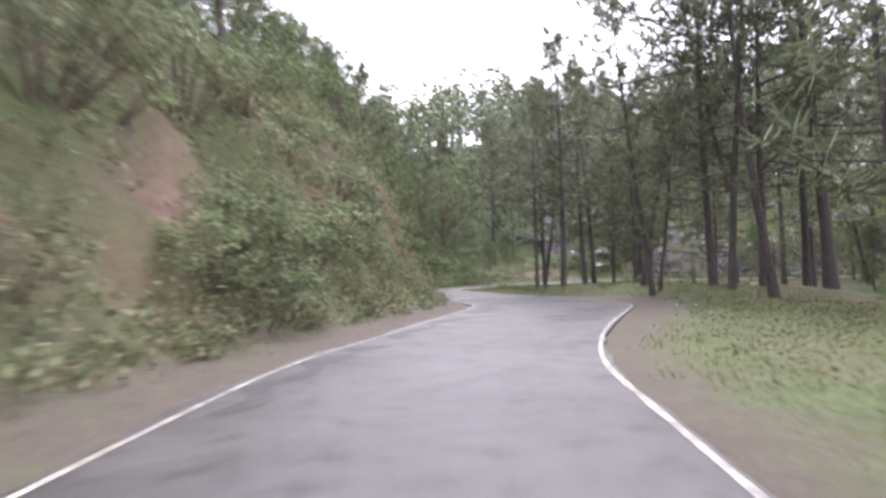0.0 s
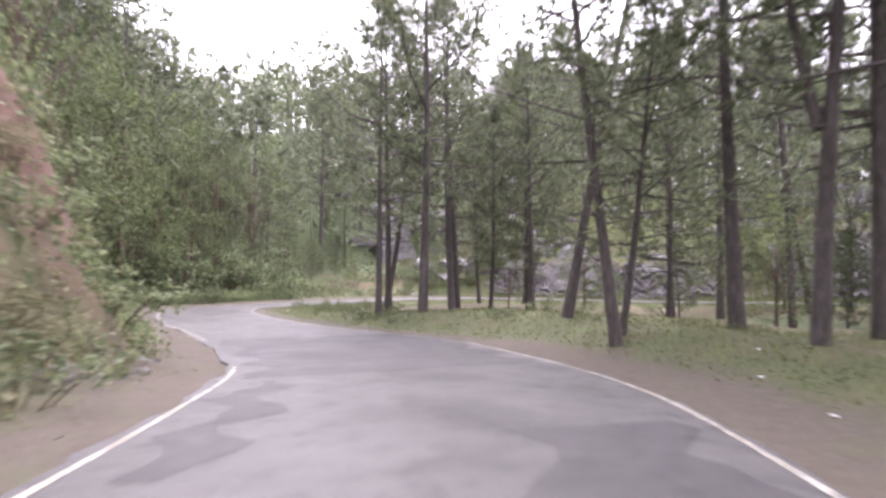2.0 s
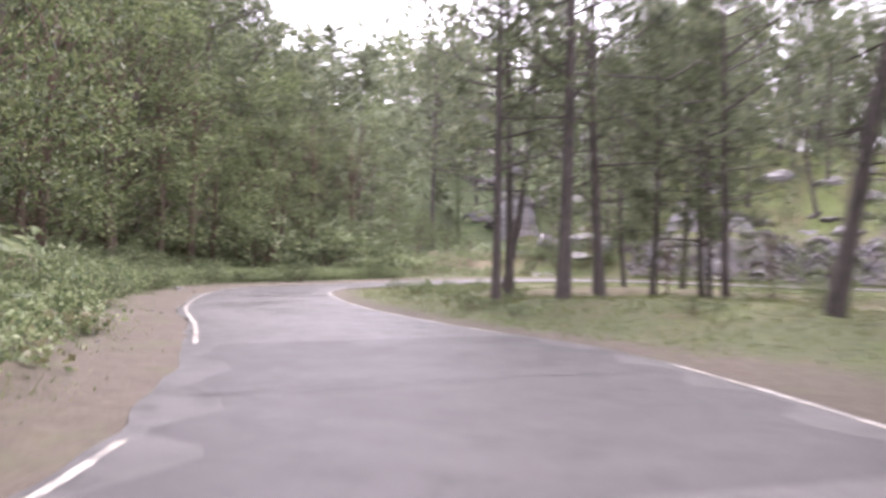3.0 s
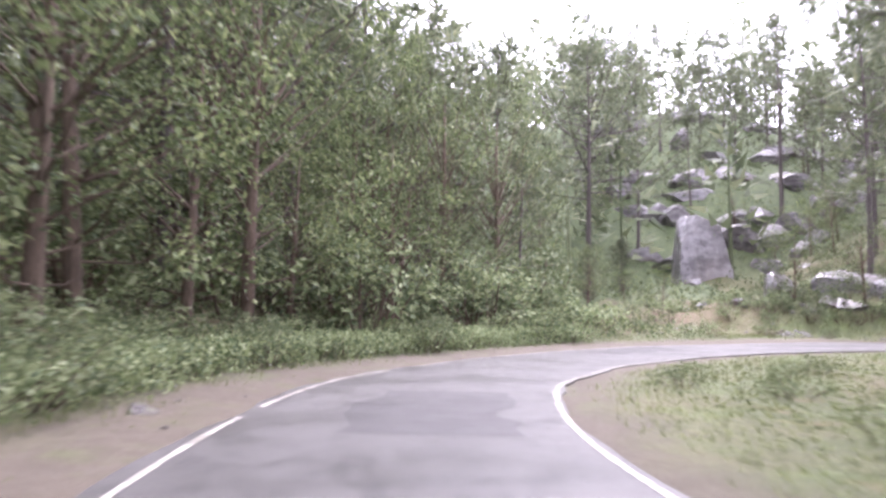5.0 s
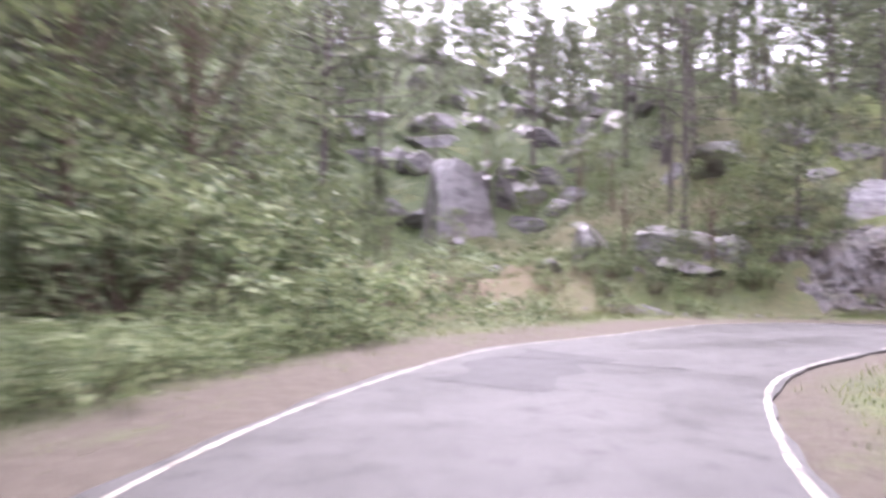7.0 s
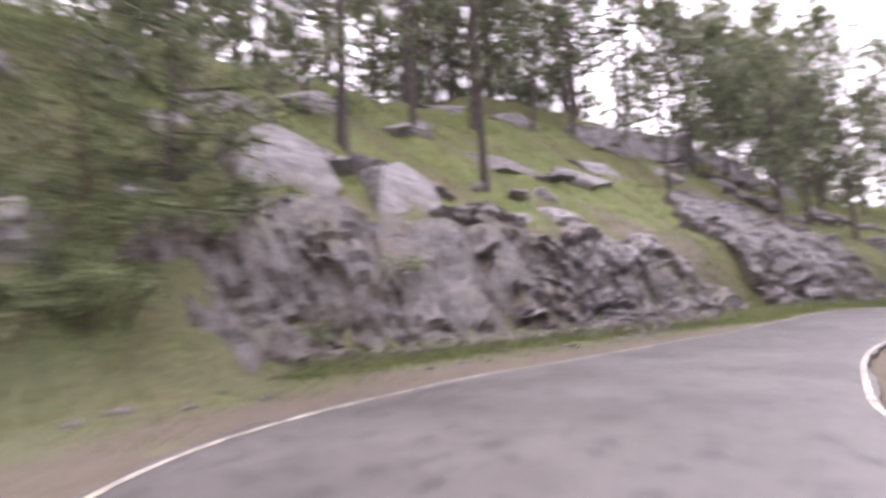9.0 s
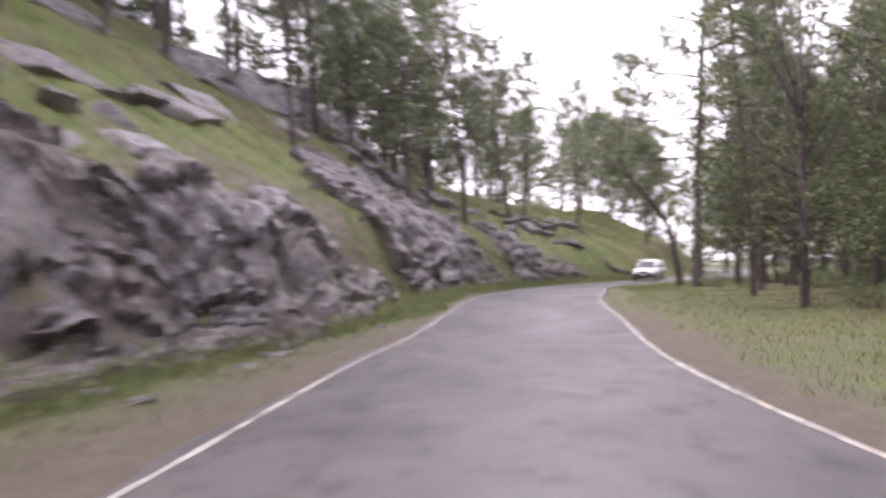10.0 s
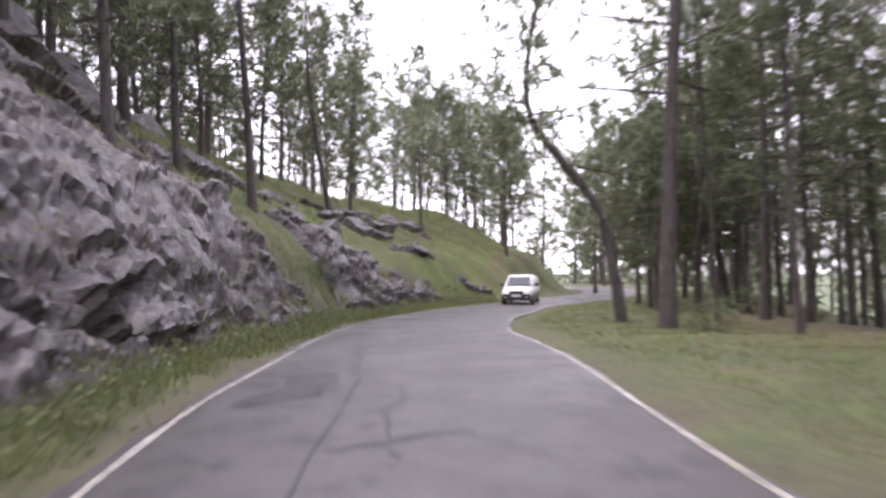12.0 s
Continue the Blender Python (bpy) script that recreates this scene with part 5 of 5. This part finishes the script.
def loft(sections, mat, name, bevel=0.0):
    """A closed body through cross sections: each (x along, half width low, half width high, z low, z high)."""
    bm = bmesh.new()
    rings = []
    for x, w0, w1, z0, z1 in sections:
        zm = z0 + (z1 - z0) * 0.55
        wm = max(w0, w1) * 1.02
        ring = [(-w0, z0), (w0, z0), (wm, zm), (w1, z1), (w1 * 0.5, z1 + 0.02), (-w1 * 0.5, z1 + 0.02), (-w1, z1), (-wm, zm)]
        rings.append([bm.verts.new((x, y, z)) for y, z in ring])
    for a, b in zip(rings, rings[1:]):
        for k in range(8):
            bm.faces.new((a[k], a[(k + 1) % 8], b[(k + 1) % 8], b[k]))
    bm.faces.new(list(reversed(rings[0])))
    bm.faces.new(rings[-1])
    bmesh.ops.recalc_face_normals(bm, faces=bm.faces)
    if bevel:
        bmesh.ops.bevel(bm, geom=[e for e in bm.edges if e.calc_face_angle(0) > 0.35], offset=bevel, segments=2, affect="EDGES")
    return bm_mesh(name, bm, mat, False)


def box_mesh(name, mat, size, bevel=0.02):
    bm = bmesh.new()
    bmesh.ops.create_cube(bm, size=1)
    bmesh.ops.scale(bm, vec=size, verts=bm.verts)
    bmesh.ops.bevel(bm, geom=bm.edges[:], offset=bevel, segments=2, affect="EDGES")
    return bm_mesh(name, bm, mat)


def quad_mesh(name, mat, pts, thick=0.012):
    """A thin pane with thickness through four corners."""
    bm = bmesh.new()
    f = bm.faces.new([bm.verts.new(p) for p in pts])
    bm.normal_update()
    g = bmesh.ops.extrude_face_region(bm, geom=[f])
    bmesh.ops.translate(bm, vec=f.normal * thick, verts=[v for v in g["geom"] if isinstance(v, bmesh.types.BMVert)])
    bmesh.ops.recalc_face_normals(bm, faces=bm.faces)
    return bm_mesh(name, bm, mat)


def ring_mesh(name, mat, r0, r1, width):
    bm = bmesh.new()
    n = 20
    prof = [(r0, -width / 2), (r1 - 0.02, -width / 2), (r1, -width / 4), (r1, width / 4), (r1 - 0.02, width / 2), (r0, width / 2)]
    rings = [[bm.verts.new((r * math.cos(a), y, r * math.sin(a))) for r, y in prof] for a in np.arange(n) * 2 * math.pi / n]
    for i in range(n):
        for k in range(len(prof)):
            a, b = rings[i], rings[(i + 1) % n]
            k2 = (k + 1) % len(prof)
            bm.faces.new((a[k], a[k2], b[k2], b[k]))
    bmesh.ops.recalc_face_normals(bm, faces=bm.faces)
    return bm_mesh(name, bm, mat, False)


def build_car(m):
    car = tagged(new("car"), "white small SUV with roof rails driving on the road", "car")
    child("body", loft([(-1.95, 0.72, 0.76, 0.38, 0.86), (-1.7, 0.8, 0.82, 0.28, 0.95), (0.75, 0.82, 0.82, 0.24, 0.96), (1.55, 0.8, 0.76, 0.26, 0.9), (1.95, 0.74, 0.66, 0.32, 0.78)], WHITE, "body", 0.04), car)
    child("roof", loft([(-1.85, 0.74, 0.6, 0.93, 1.3), (-1.55, 0.76, 0.6, 0.94, 1.5), (0.1, 0.76, 0.6, 0.95, 1.54), (0.35, 0.76, 0.6, 0.95, 1.46), (1.0, 0.76, 0.68, 0.93, 0.97)], WHITE, "roof", 0.03), car)
    child("windscreen", quad_mesh("windscreen", GLASS, [(1.02, -0.64, 1.0), (1.02, 0.64, 1.0), (0.42, 0.55, 1.45), (0.42, -0.55, 1.45)]), car, "dark tinted windscreen")
    for sgn in (-1, 1):
        child("side_window", quad_mesh("side_window", GLASS, [(0.72, sgn * 0.77, 1.0), (-0.45, sgn * 0.79, 1.0), (-0.45, sgn * 0.66, 1.43), (0.28, sgn * 0.66, 1.43)]), car)
        child("side_window", quad_mesh("side_window", GLASS, [(-0.52, sgn * 0.79, 1.0), (-1.6, sgn * 0.78, 1.0), (-1.5, sgn * 0.66, 1.42), (-0.52, sgn * 0.66, 1.43)]), car)
        light = child("headlight", box_mesh("headlight", LAMP, (0.12, 0.34, 0.15), 0.03), car, "clear glass headlight")
        light.location = (1.84, sgn * 0.55, 0.74)
        mirror = child("wing_mirror", box_mesh("wing_mirror", BLACK, (0.1, 0.2, 0.14), 0.03), car)
        mirror.location = (0.75, sgn * 0.92, 1.03)
        rail = child("roof_rail", box_mesh("roof_rail", BLACK, (1.5, 0.04, 0.05), 0.012), car)
        rail.location = (-0.7, sgn * 0.52, 1.575)
        fog = child("fog_lamp", box_mesh("fog_lamp", LAMP, (0.06, 0.14, 0.09), 0.02), car)
        fog.location = (2.0, sgn * 0.55, 0.42)
        for x in (-1.2, 1.22):
            tyre = child("wheel", ring_mesh("tyre", RUBBER, 0.2, 0.32, 0.2), car, "black rubber tyre on a grey alloy rim")
            tyre.location = (x, sgn * 0.74, 0.32)
            rim = child("rim", ring_mesh("rim", METAL, 0.03, 0.205, 0.12), tyre)
            rim.location = (0, sgn * 0.04, 0)
    g = child("grille", box_mesh("grille", BLACK, (0.06, 0.74, 0.16), 0.02), car, "black front grille")
    g.location = (1.95, 0, 0.67)
    b = child("bumper", box_mesh("bumper", BLACK, (0.16, 1.52, 0.32), 0.05), car, "dark lower bumper")
    b.location = (1.93, 0, 0.42)
    pl = child("number_plate", box_mesh("number_plate", PLATE, (0.02, 0.46, 0.11), 0.005), car)
    pl.location = (2.02, 0, 0.5)
    w = child("wiper", box_mesh("wiper", BLACK, (0.03, 0.5, 0.02), 0.005), car)
    w.location = (0.99, 0.15, 1.03)
    car.matrix_basis = m
    return car


k_car = int(31.65 * PER)
p_car = (58.2, 22.4)
build_car(pose(p_car[0], p_car[1], ROAD_Z[k_car], 0, 0, 127))

# ---- litter on the verges ----
LITTER = mat_plain("white_litter", (0.75, 0.75, 0.74), 0.6)


def litter(x, y, seed):
    r = random.Random(seed)
    bm = bmesh.new()
    bmesh.ops.create_grid(bm, x_segments=4, y_segments=4, size=0.035)
    for v in bm.verts:
        v.co.z = r.uniform(0.0, 0.03)
        v.co.x += r.uniform(-0.02, 0.02)
    bmesh.ops.solidify(bm, geom=bm.faces[:], thickness=0.004)
    ob = new("litter", bm_mesh("litter", bm, LITTER))
    ob.matrix_basis = pose(x, y, height(x, y) + 0.015, 0, 0, r.uniform(0, 360))
    tagged(ob, "crumpled white scrap of litter on the verge", "litter", "litter on the verges")


for i, (x, y) in enumerate(((39.4, 47.6), (6.9, 12.6), (7.4, 12.2), (8.3, 15.4), (-2.0, 21.6), (-5.3, 44.0), (9.5, 16.9))):
    litter(x, y, i)
